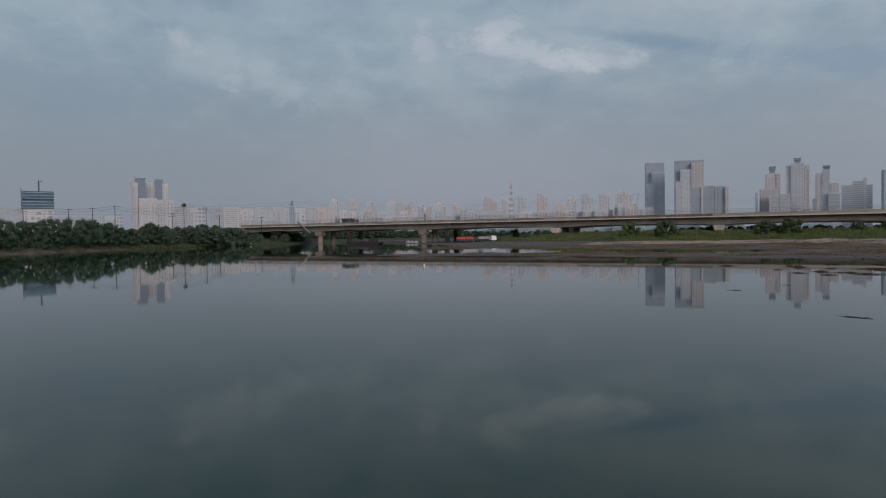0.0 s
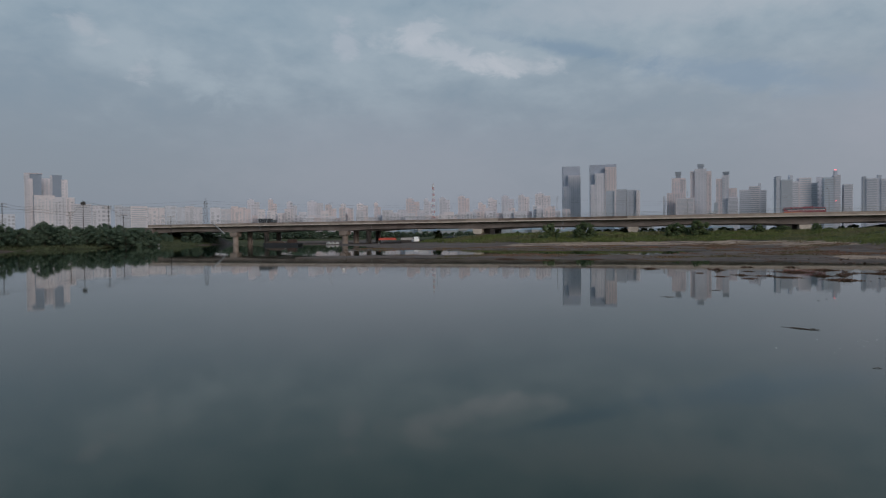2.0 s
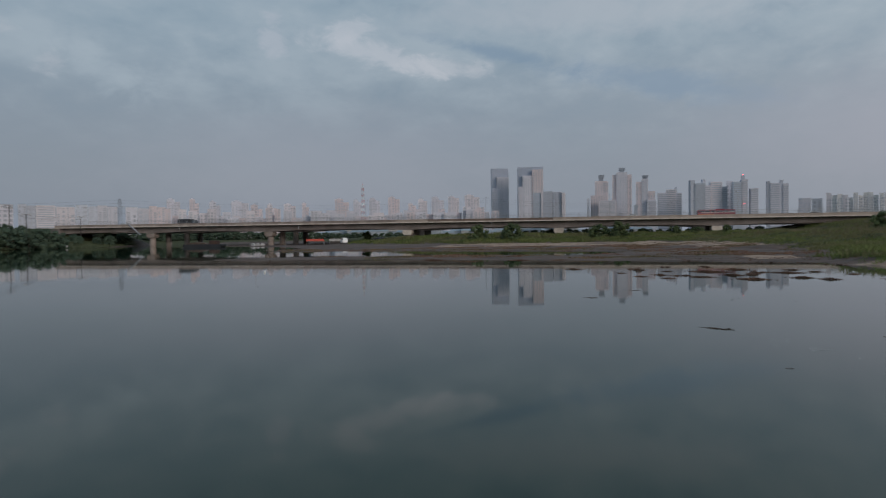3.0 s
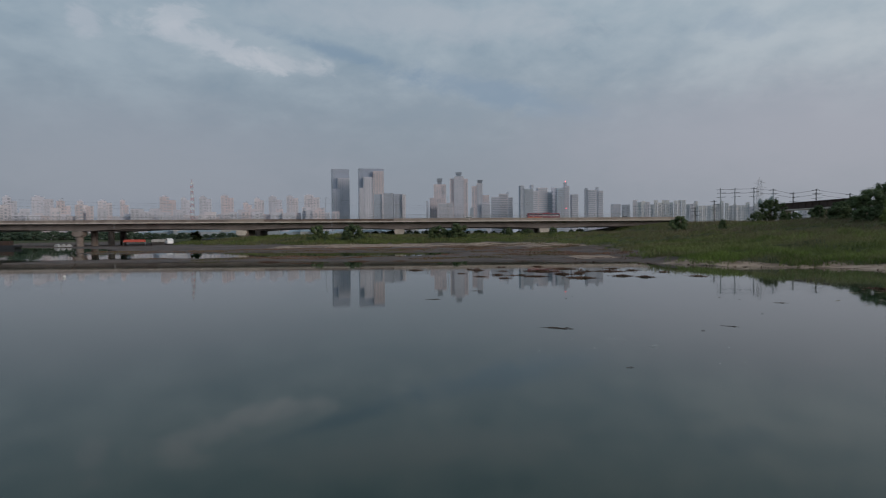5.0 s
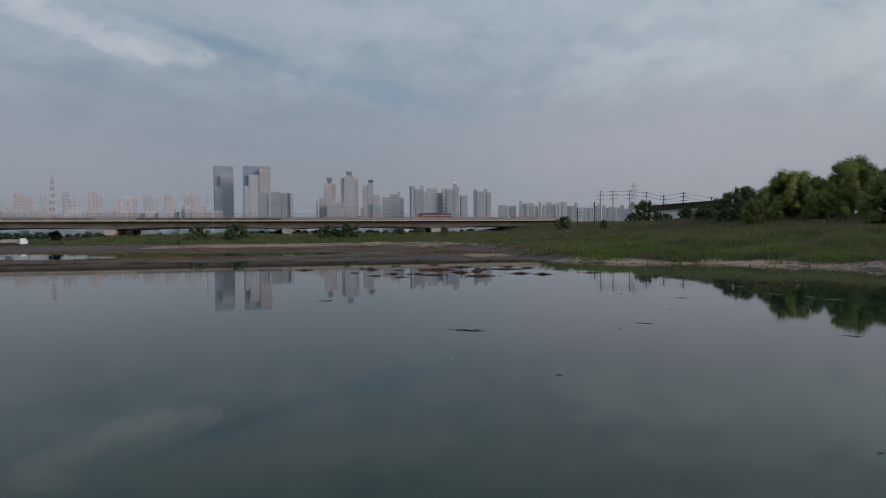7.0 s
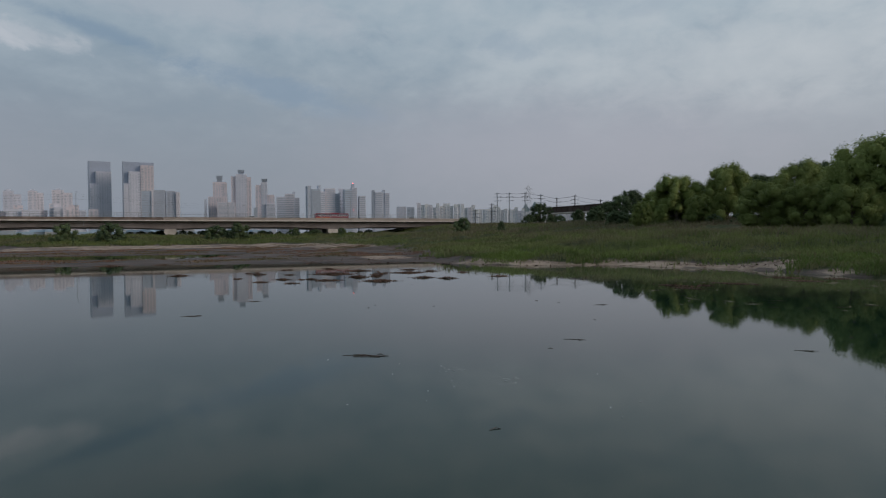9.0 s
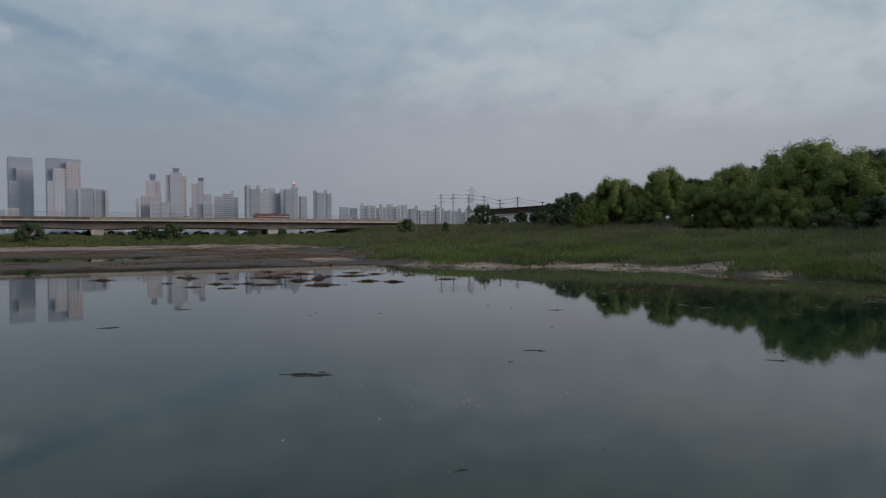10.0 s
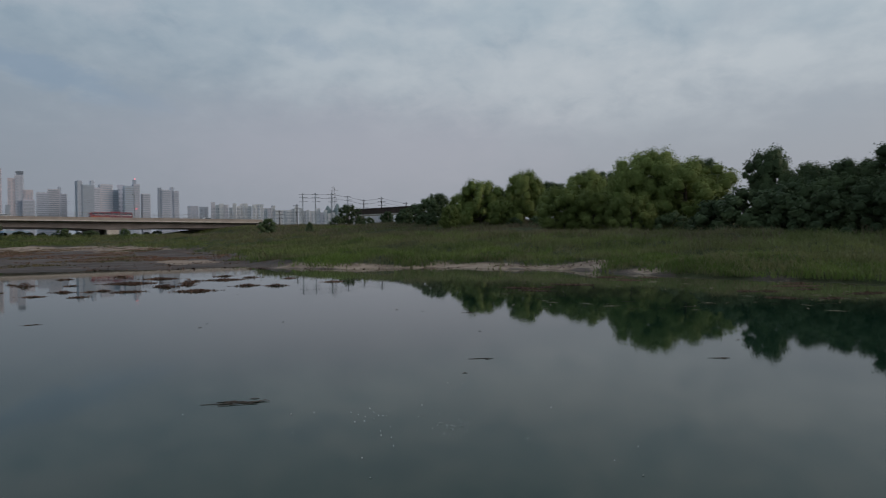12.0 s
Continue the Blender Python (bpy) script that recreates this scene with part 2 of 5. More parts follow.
# Tower colours carry distance haze: paled, tinted lilac-blue and low in contrast.
BLUE_GLASS = surface("hazed_blue_grey_curtain_wall", (0.42, 0.47, 0.545), (0.37, 0.42, 0.495), 0.01, 0.3, bump=0)
WALL_WHITE = surface("hazed_white_tower_paint", (0.63, 0.60, 0.645), (0.57, 0.545, 0.59), 0.02, 0.8, bump=0, spread=0.06)
WALL_CREAM = surface("hazed_cream_tower_paint", (0.62, 0.555, 0.585), (0.565, 0.505, 0.535), 0.02, 0.8, bump=0, spread=0.06)
# Brighter copy of WALL_WHITE, making up in colour for walls turned from the sun.
WALL_PALE = surface("light_lifted_tower_paint", (0.76, 0.73, 0.735), (0.68, 0.655, 0.66), 0.02, 0.8, bump=0, spread=0.06)
WALL_GREY = surface("hazed_grey_tower_paint", (0.575, 0.575, 0.645), (0.52, 0.525, 0.59), 0.02, 0.8, bump=0, spread=0.08)
SHADE_GREY = surface("hazed_slate_grey_cladding", (0.48, 0.51, 0.585), (0.43, 0.46, 0.535), 0.02, 0.7, bump=0)
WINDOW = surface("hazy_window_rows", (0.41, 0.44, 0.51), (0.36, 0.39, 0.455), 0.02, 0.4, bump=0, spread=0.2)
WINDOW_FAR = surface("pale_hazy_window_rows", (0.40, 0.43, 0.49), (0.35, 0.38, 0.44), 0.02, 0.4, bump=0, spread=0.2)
CROWN = surface("hazed_dark_roof_cladding", (0.28, 0.315, 0.37), (0.24, 0.275, 0.325), 0.02, 0.6, bump=0)
TOWER_GLASS = surface("hazed_dark_blue_grey_curtain_wall", (0.34, 0.38, 0.465), (0.30, 0.34, 0.42), 0.02, 0.3, bump=0)
# Darker copy of TOWER_GLASS, offsetting in colour the sun these towers face.
TWIN_GLASS = surface("hazed_deep_blue_curtain_wall", (0.20, 0.265, 0.36), (0.17, 0.23, 0.32), 0.02, 0.4, bump=0)
NET_BLUE = surface("blue_site_netting", (0.115, 0.20, 0.29), (0.09, 0.16, 0.24), 0.1, 0.9)
BUS_RED = surface("red_bus_paint", (0.27, 0.04, 0.06), (0.22, 0.033, 0.05), 0.3, 0.35, bump=0)
BUS_ORANGE = surface("orange_bus_paint", (0.72, 0.17, 0.04), (0.65, 0.14, 0.03), 0.3, 0.35, bump=0)
CAR_WHITE = surface("white_car_paint", (0.82, 0.82, 0.82), (0.76, 0.76, 0.76), 0.3, 0.3, bump=0)
CAR_DARK = surface("dark_vehicle_paint", (0.035, 0.037, 0.042), (0.025, 0.026, 0.03), 0.3, 0.4, bump=0)
RUBBER = surface("black_rubber", (0.02, 0.02, 0.02), (0.015, 0.015, 0.015), 2.0, 0.9)
TARP_RED = surface("red_tarpaulin", (0.55, 0.10, 0.07), (0.42, 0.07, 0.05), 0.8, 0.6)
TARP_WHITE = surface("white_sheeting", (0.80, 0.80, 0.80), (0.62, 0.62, 0.62), 0.8, 0.6)
ROOF_BLUE = surface("blue_sheet_roof", (0.30, 0.40, 0.50), (0.24, 0.33, 0.42), 0.1, 0.6)
LEAF_DARK = foliage("dark_broad_leaves", (0.050, 0.074, 0.038), (0.122, 0.160, 0.074), through_leaf=0.15)
LEAF_WILLOW = foliage("willow_leaves", (0.120, 0.162, 0.044), (0.265, 0.305, 0.098), through_leaf=0.2)
# Haze over the far bank put into the leaf colour: bluer, lighter than LEAF_DARK.
LEAF_BANK = foliage("hazed_blue_green_broad_leaves", (0.060, 0.100, 0.074), (0.128, 0.172, 0.118))
GRASS = foliage("reed_grass", (0.100, 0.136, 0.044), (0.220, 0.250, 0.090), through_leaf=0.3, meadow=(0.200, 0.178, 0.100))
GRASS_FRESH = foliage("fresh_grass", (0.100, 0.160, 0.036), (0.215, 0.280, 0.074), through_leaf=0.3, meadow=(0.085, 0.115, 0.040))
SHORE_GRASS = foliage("dull_shore_grass", (0.070, 0.092, 0.052), (0.130, 0.148, 0.088))
REED_DRY = foliage("dry_reed_heads", (0.150, 0.125, 0.080), (0.250, 0.205, 0.135), through_leaf=0.2)
SHED_WALL = surface("blue_grey_shed_wall", (0.33, 0.375, 0.42), (0.26, 0.30, 0.34), 0.2, 0.8)
SHEET = surface("mottled_grey_sheeting", (0.52, 0.52, 0.52), (0.34, 0.34, 0.33), 0.8, 0.7)
RUSTY = foliage("rust_brown_mud_plants", (0.150, 0.080, 0.055), (0.250, 0.140, 0.098), through_leaf=0.1, meadow=(0.095, 0.105, 0.048))
WEED = foliage("brown_water_weed", (0.105, 0.062, 0.046), (0.195, 0.115, 0.084), through_leaf=0.05)

red_light = bpy.data.materials.new("red_warning_light")
red_light.use_nodes = True
t_ = Tree(red_light.node_tree)
e_ = t_.n("ShaderNodeEmission", i_Color=(1.0, 0.12, 0.14, 1), i_Strength=3.0)
t_.l(e_.outputs[0], t_.n("ShaderNodeOutputMaterial").inputs[0])

# ---------------------------------------------------------------- mesh helpers


class Geo:
    """Collects boxes, tubes and prisms into one mesh."""

    def __init__(self):
        self.v, self.f, self.smooth = [], [], False

    def add(self, verts, faces):
        k = len(self.v)
        self.v += [tuple(p) for p in verts]
        self.f += [tuple(k + i for i in f) for f in faces]
        return self

    def box(self, cx, cy, cz, sx, sy, sz, turn=0.0, taper=1.0):
        c, s = math.cos(turn), math.sin(turn)
        pts = []
        for dz, q in ((-0.5, 1.0), (0.5, taper)):
            for dx, dy in ((-0.5, -0.5), (0.5, -0.5), (0.5, 0.5), (-0.5, 0.5)):
                x, y = dx * sx * q, dy * sy * q
                pts.append((cx + x * c - y * s, cy + x * s + y * c, cz + dz * sz))
        return self.add(pts, [(3, 2, 1, 0), (4, 5, 6, 7), (0, 1, 5, 4), (1, 2, 6, 5), (2, 3, 7, 6), (3, 0, 4, 7)])

    def tube(self, a, b, r0, r1=None, n=7):
        a, b = Vector(a), Vector(b)
        r1 = r0 if r1 is None else r1
        d = (b - a).normalized()
        p = d.orthogonal().normalized()
        q = d.cross(p)
        pts = []
        for o, r in ((a, r0), (b, r1)):
            for i in range(n):
                t = 2 * math.pi * i / n
                pts.append(o + p * (r * math.cos(t)) + q * (r * math.sin(t)))
        faces = [(i, (i + 1) % n, n + (i + 1) % n, n + i) for i in range(n)]
        return self.add(pts, faces + [tuple(range(n - 1, -1, -1)), tuple(range(n, 2 * n))])

    def prism(self, outline, y0, y1):
        """An outline in x and z, drawn out along y."""
        n = len(outline)
        pts = [(x, y0, z) for x, z in outline] + [(x, y1, z) for x, z in outline]
        faces = [tuple(range(n)), tuple(range(2 * n - 1, n - 1, -1))]
        return self.add(pts, faces + [(i, n + i, n + (i + 1) % n, (i + 1) % n) for i in range(n)])

    def mesh(self, name, mat):
        me = bpy.data.meshes.new(name)
        me.from_pydata(self.v, [], self.f)
        me.materials.append(mat)
        bm = bmesh.new()
        bm.from_mesh(me)
        bmesh.ops.recalc_face_normals(bm, faces=bm.faces)
        bm.to_mesh(me), bm.free()
        me.update()
        return me


def bulk_mesh(name, verts, faces, mat):
    """Many like polygons at once; faces is an (n, k) array."""
    me = bpy.data.meshes.new(name)
    verts, faces = np.asarray(verts, np.float32), np.asarray(faces, np.int32)
    n, k = faces.shape
    me.vertices.add(len(verts)), me.vertices.foreach_set("co", verts.ravel())
    me.loops.add(n * k), me.loops.foreach_set("vertex_index", faces.ravel())
    me.polygons.add(n), me.polygons.foreach_set("loop_start", np.arange(0, n * k, k, dtype=np.int32))
    me.materials.append(mat)
    me.update(calc_edges=True), me.validate()
    return me


def part(name, geo, mat, parent, label=""):
    ob = new(name, geo.mesh(name, mat) if isinstance(geo, Geo) else geo)
    ob.parent = parent
    return tagged(ob, label) if label else ob


def thing(name, m, label, category, group="", kind=""):
    ob = new(name)
    ob.matrix_world = m
    return tagged(ob, label, category, group, kind)


def facing(x, y, z=0.0, extra=0.0):
    """A frame at (x, y, z) whose y axis points away from the river's middle."""
    return pose(x, y, z, rz=-math.degrees(math.atan2(x, y)) + extra)


def polar(az, d):
    return d * math.sin(radians(az)), d * math.cos(radians(az))


# ---------------------------------------------------------------- water and ground
MUD = [(41, -4700), (41, -60), (40.5, 3), (42.5, 6.6), (42.6, 9.4), (43, 13.9), (46, 18), (46.5, 24), (46, 29), (43.6, 32),
       (42.8, 36), (42, 42), (43, 46), (40, 46), (38, 48.3), (35, 53), (30.6, 56.2), (26, 59.5), (19, 66), (14, 70), (8, 73),
       (1, 76), (-8, 79), (-12, 82), (-3, 87), (9, 86), (18, 83.5), (27, 81), (34, 75), (40, 78), (47, 85), (46, 89), (40, 94),
       (29, 102), (20, 112), (5, 121), (-3, 118), (-6, 128), (2, 150), (-2, 180), (-12, 205), (-22, 221), (-30, 250), (-20, 300),
       (0, 332), (4700, 332), (4700, -4700)]
BANK = [(40, -4700), (40, -60), (39.8, 2), (41.2, 7.0), (42.4, 10.6), (44.4, 14), (46.4, 17.5), (48.2, 21), (49, 25), (48.5, 29), (46.2, 33), (44.7, 37), (44.6, 43), (50, 50),
        (60, 56), (74, 76), (84, 96), (92, 116), (92, 134), (78, 150), (60, 148), (46, 150), (30, 165), (18, 192), (24, 225), (18, 262),
        (10, 300), (4, 332), (4700, 332), (4700, -4700)]
LEFT = [(-150, -4700), (-150, 0), (-106, 106), (-96, 114), (-93, 129), (-92, 142), (-92, 159), (-91, 174), (-88, 188), (-85, 206), (-80, 228), (-66, 240),
        (-62, 255), (-63, 296), (-88, 332), (-4700, 332), (-4700, -4700)]
FAR = [(-4700, 4700), (4700, 4700), (4700, 325), (0, 325), (-60, 318), (-110, 325), (-4700, 325)]
LEVEE = [(188, 149), (200, 142), (212, 124), (205, 95), (190, 60), (185, 0), (185, -400)]
APPROACH = [(-97, 280), (-150, 303), (-330, 385), (-330, 410), (-140, 326), (-86, 303)]


LEFT[2:10] = [(x * 0.91, y * 0.91) for x, y in LEFT[2:10]]


def to_line(x, y, pts):
    best = np.full(x.shape, 1e9)
    for (ax, ay), (bx, by) in zip(pts, pts[1:]):
        dx, dy = bx - ax, by - ay
        s = np.clip(((x - ax) * dx + (y - ay) * dy) / (dx * dx + dy * dy), 0, 1)
        best = np.minimum(best, np.hypot(x - ax - s * dx, y - ay - s * dy))
    return best


def inside_by(x, y, poly):
    """Metres inside a polygon; negative outside."""
    d, odd = to_line(x, y, poly + poly[:1]), np.zeros(x.shape, bool)
    for (ax, ay), (bx, by) in zip(poly, poly[1:] + poly[:1]):
        if ay != by:
            odd ^= ((ay > y) != (by > y)) & (x < (bx - ax) * (y - ay) / (by - ay) + ax)
    return np.where(odd, d, -d)


def ripple(x, y, s, seed):
    """A smooth unevenness, about -1 to 1, with features s metres wide."""
    rng = np.random.RandomState(seed)
    out = np.zeros(x.shape)
    for k in range(9):
        a, f, p = rng.uniform(0, 2 * math.pi), 2 * math.pi / (s * rng.uniform(0.5, 2.0)), rng.uniform(0, 7)
        out = out + np.sin((x * math.cos(a) + y * math.sin(a)) * f + p + 1.3 * np.sin((y * math.cos(a) - x * math.sin(a)) * f * 0.6))
    return out / 4.0


def ease(v, lo, hi):
    s = np.clip((v - lo) / (hi - lo), 0, 1)
    return s * s * (3 - 2 * s)


def levee_slope(x, y, bank):
    """The long grassy slope from the railway levee down to the river, ending in a bluff beside the bridge."""
    d = to_line(x, y, LEVEE)
    crest = 6.6 - 0.30 * np.maximum(d - 7, 0)
    long = 6.4 - 0.022 * np.maximum(d - 7, 0) - 0.040 * np.maximum(d - 50, 0)
    station = (x - 39.4) * 0.9054 - (y - 213.2) * 0.4245
    long = long * ease(station, 107, 139) * ease(bank, 2, 34)
    return np.maximum(crest, long) + 0.2 * ripple(x, y, 13, 8)


def terrain(x, y):
    x, y = np.asarray(x, float), np.asarray(y, float)
    jag = 0.9 * ripple(x, y, 7, 3) + 0.35 * ripple(x, y, 2.2, 4)
    mud = inside_by(x, y, MUD) + jag
    bank = inside_by(x, y, BANK) + jag * 0.8
    left = inside_by(x, y, LEFT) + jag * 1.2
    far = inside_by(x, y, FAR) + jag
    z = np.full(x.shape, -1.4)
    z = np.where(mud > -6, -0.22 + np.clip(mud, -6, 0) * 0.2, z)
    z = np.maximum(z, np.where(mud > -0.6, -0.10 + 0.22 * ease(mud, -0.6, 4.0) + 0.05 * ripple(x, y, 5, 5) + 0.03 * ripple(x, y, 1.8, 9), -2))
    z = z + np.where(y > 84, 0.5 * ease(bank, -15, -1), 0)
    grow = np.where(y > 84, 0.5, 0) * ease(bank, -4, -1) + 0.45 * ease(bank, -1.0, 2.5) + 1.0 * ease(bank, 2, 32) + 0.5 * ease(bank, 25, 90)
    z = np.where(bank > -1.0, np.maximum(z, 0.12 + grow + (0.10 * ripple(x, y, 11, 6) + 0.32 * np.maximum(ripple(x, y, 6.5, 61), -0.6)) * ease(bank, 0.5, 6) + 0.7 * ease(bank, 2, 24)), z)
    z = np.where(left > -0.6, np.maximum(z, -0.1 + 0.75 * ease(left, -0.6, 4) + 1.2 * ease(left, 2, 12) + 0.1 * ripple(x, y, 9, 7)), z)
    z = np.where(far > -1.0, np.maximum(z, -0.1 + 2.0 * ease(far, -1, 14)), z)
    z = np.maximum(z, np.where(bank > 0, levee_slope(x, y, bank), -9))
    z = np.maximum(z, np.where(left > 0, 7.6 - 0.5 * np.maximum(to_line(x, y, APPROACH) - 9, 0), -9))
    return z, mud, bank + 1.6 * ripple(x, y, 8, 21) + 0.8 + 2.4 * ease(-y, -16, -9), left, far


def height(x, y):
    return float(terrain(np.array([x]), np.array([y]))[0][0])


def graded(lo, hi, step):
    inner = list(np.arange(lo, hi + step / 2, step))
    out, d = [], step
    v = hi
    while v < 4800:
        d *= 1.16
        v += d
        out.append(v)
    back_, d, v = [], step, lo
    while v > -4800:
        d *= 1.16
        v -= d
        back_.append(v)
    return np.array(back_[::-1] + inner + out)


gx, gy = graded(-30, 100, 0.9), graded(-12, 160, 0.9)
X, Y = np.meshgrid(gx, gy)
Z, mud_d, bank_d, left_d, far_d = terrain(X, Y)
nx, ny = len(gx), len(gy)
quads = (np.arange(ny - 1)[:, None] * nx + np.arange(nx - 1)[None, :]).ravel()
gmesh = bulk_mesh("ground", np.stack([X.ravel(), Y.ravel(), Z.ravel()], 1),
                  np.stack([quads, quads + 1, quads + nx + 1, quads + nx], 1), ground_material())
soil = np.clip(np.maximum.reduce([ease(bank_d, 0.5, 3.0), ease(left_d, 0.8, 2.2), ease(far_d, 2.0, 6.0)]), 0, 1)
strip = ease(-to_line(X, Y, [(40, 142), (50, 143), (60, 141), (78, 140), (86, 128), (86, 110), (80, 96)]), -10, -6)
strip = strip * (0.45 + 0.55 * ease(ripple(X, Y, 16, 34), -0.4, 0.2))
strip = np.maximum(strip, ease(-to_line(X, Y, [(47, 53.5), (50, 58)]), -3.4, -1.5))
shore = ease(mud_d, -0.2, 0.5) * ease(-bank_d, -3.0, -0.5) * ease(X, 40, 44) * ease(-Y, -46, -38) * ease(Y, 10, 15)
sand = np.clip(np.maximum.reduce([strip, shore * (0.62 + 0.38 * ease(ripple(X, Y, 9, 33), -0.5, 0.3)), ease(left_d, -1, 0.5) * 0.15]), 0, 1) * (1 - soil * 0.8)
for key, values in (("sand", sand), ("soil", soil)):
    gmesh.attributes.new(key, "FLOAT", "POINT").data.foreach_set("value", values.ravel().astype(np.float32))
gmesh.polygons.foreach_set("use_smooth", np.ones(len(gmesh.polygons), bool))
tagged(new("ground", gmesh), "brown mudflats, sand and green grassy river banks", "ground", kind="structure")
wg = Geo().add([(-4800, -4800, 0), (4800, -4800, 0), (4800, 4800, 0), (-4800, 4800, 0)], [(0, 1, 2, 3)])
tagged(new("water", wg.mesh("water", water_material())), "calm grey-green river water mirroring the sky", "water", kind="structure")

# ---------------------------------------------------------------- the road bridge
U, N = Vector((0.9054, -0.4245, 0)), Vector((0.4245, 0.9054, 0))
BRIDGE = Matrix(((U.x, N.x, 0, 39.4), (U.y, N.y, 0, 213.2), (0, 0, 1, 0), (0, 0, 0, 1)))
PIERS = (-101.8, -52.6, 0.0, 52.4, 102.0)
S0, S1 = -143.0, 148.0


def girder_outline(s0, s1):
    marks = (S0, *PIERS, S1)
    out = []
    for s in np.arange(s0, s1 + 0.1, 2.0):
        near = min(abs(s - p) for p in marks)
        out.append((float(s), 5.62 - 0.62 * (1 - min(near / 18.0, 1.0)) ** 1.6))
    return out + [(float(s1), 7.42), (float(s0), 7.42)]


def deck(y0, y1, m, label):
    """A haunched girder with a slab, parapets, a rail and piers; y0 and y1 are its edges."""
    b = thing("road_bridge", m, label, "bridge")
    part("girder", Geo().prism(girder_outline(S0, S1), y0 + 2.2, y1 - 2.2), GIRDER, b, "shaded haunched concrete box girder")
    part("slab", Geo().prism([(S0, 7.42), (S1, 7.42), (S1, 7.75), (S0, 7.75)], y0, y1), PALE, b, "pale concrete slab edge")
    part("carriageway", Geo().box((S0 + S1) / 2, (y0 + y1) / 2, 7.80, S1 - S0, y1 - y0 - 1.0, 0.09), ASPHALT, b)
    return b


def bridge():
    b = deck(-1.6, 15.6, BRIDGE, "long concrete road bridge with haunched girders and brown parapets")
    edges = [S0, -120, -96, -70, -46, -24, -3.6, 7.9, 29, 50.6, 76, 100, 124, S1]
    for a, c in zip(edges, edges[1:]):
        mid = (a + c) / 2
        if -3.6 <= mid <= 7.9 or mid > 50.6:
            mat, top = PARAPET_NEW, 8.52
        elif mid > 7.9:
            mat, top = PARAPET_OLD, 8.45
        else:
            mat, top = CONCRETE, 8.50
        g = Geo().prism([(a + 0.03, 7.76), (c - 0.03, 7.76), (c - 0.03, top), (a + 0.03, top)], -1.45, -1.15)
        g.box(mid, -1.3, top + 0.05, c - a - 0.04, 0.42, 0.12)
        part("parapet", g, mat, b)
    part("parapet", Geo().box((S0 + S1) / 2, 15.3, 8.25, S1 - S0, 0.3, 1.0), CONCRETE, b)
    for s in np.arange(S0 + 1, S1, 3.0):
        part("rail_post", Geo().box(float(s), -1.3, 9.22, 0.09, 0.09, 1.4), STEEL, b)
    for z in (8.95, 9.42, 9.9):
        part("handrail", Geo().tube((S0, -1.3, z), (S1, -1.3, z), 0.045, n=5), STEEL, b)
    for k, s in enumerate(PIERS):
        part("pier_head", Geo().prism([(s - 1.2, 3.3), (s + 1.2, 3.3), (s + 1.65, 3.95), (s + 1.65, 4.98), (s - 1.65, 4.98), (s - 1.65, 3.95)], 0.2, 3.4),
             PALE if k > 1 else CONCRETE, b, "pale widened pier head" if k > 1 else "")
        part("column", Geo().tube((s, 1.8, -1.5), (s, 1.8, 3.32), 1.12, n=18), CONCRETE, b)
        if k < 2:
            part("column", Geo().tube((s, 11.5, -1.5), (s, 11.5, 5.08), 1.12, n=18), CONCRETE, b)
        else:
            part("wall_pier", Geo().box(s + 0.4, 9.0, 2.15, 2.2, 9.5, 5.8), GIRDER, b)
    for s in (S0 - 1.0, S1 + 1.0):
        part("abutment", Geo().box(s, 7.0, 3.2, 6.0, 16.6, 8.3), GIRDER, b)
    part("drain_stair", Geo().tube((-109.5, -1.9, 8.6), (-104.2, -1.9, 4.4), 0.28, n=6).tube((-110.3, -1.9, 9.4), (-109.5, -1.9, 8.6), 0.28, n=6), STEEL, b,
         "slanting grey inspection ladder")
    for s, z in ((-88, 9.0), (-40, 9.0), (30, 9.0)):
        part("drain_pipe", Geo().tube((s, -1.55, 7.4), (s, -1.55, 5.9), 0.09, n=6), STEEL, b)
    r = deck(20.0, 37.0, BRIDGE, "second parallel concrete road bridge in the shadow behind")
    for k, s in enumerate(PIERS):
        if k < 2:
            for y in (23.5, 33.0):
                part("column", Geo().tube((s, y, -1.5), (s, y, 5.08), 1.1, n=14), CONCRETE, r)
        else:
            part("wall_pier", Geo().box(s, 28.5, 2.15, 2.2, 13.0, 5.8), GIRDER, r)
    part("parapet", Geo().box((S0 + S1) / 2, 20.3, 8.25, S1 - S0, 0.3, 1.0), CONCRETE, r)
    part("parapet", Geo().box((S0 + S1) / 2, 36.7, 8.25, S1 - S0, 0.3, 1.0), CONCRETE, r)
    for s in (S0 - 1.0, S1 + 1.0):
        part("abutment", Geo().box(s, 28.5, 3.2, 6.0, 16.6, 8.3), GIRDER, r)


bridge()


def lamp_post(s, y, tall):
    p = thing("street_lamp", BRIDGE @ pose(s, y, 7.8), "thin grey street lamp standing on the bridge", "street lamp", "lamps along the bridge")
    part("pole", Geo().tube((0, 0, 0), (0, 0, tall), 0.11, 0.06, 6), STEEL, p)
    part("arm", Geo().tube((0, 0, tall), (0, 1.6, tall + 0.35), 0.05, 0.04, 5), STEEL, p)
    part("lantern", Geo().box(0, 1.9, tall + 0.36, 0.25, 0.7, 0.14), DARK_STEEL, p)


for s_, y_ in ((-66, 15), (-20, 15), (26, 15), (70, 15), (112, 15)):
    lamp_post(s_, y_, 8.6)

# ---------------------------------------------------------------- vehicles


def wheels(parent, xs, half, r):
    for x in xs:
        for y in (-half, half):
            wh = part("wheel", Geo().tube((x, y - 0.13, r), (x, y + 0.13, r), r, n=14), RUBBER, parent)
            part("rim", Geo().tube((x, y - 0.15, r), (x, y + 0.15, r), r * 0.55, n=10), STEEL, wh)


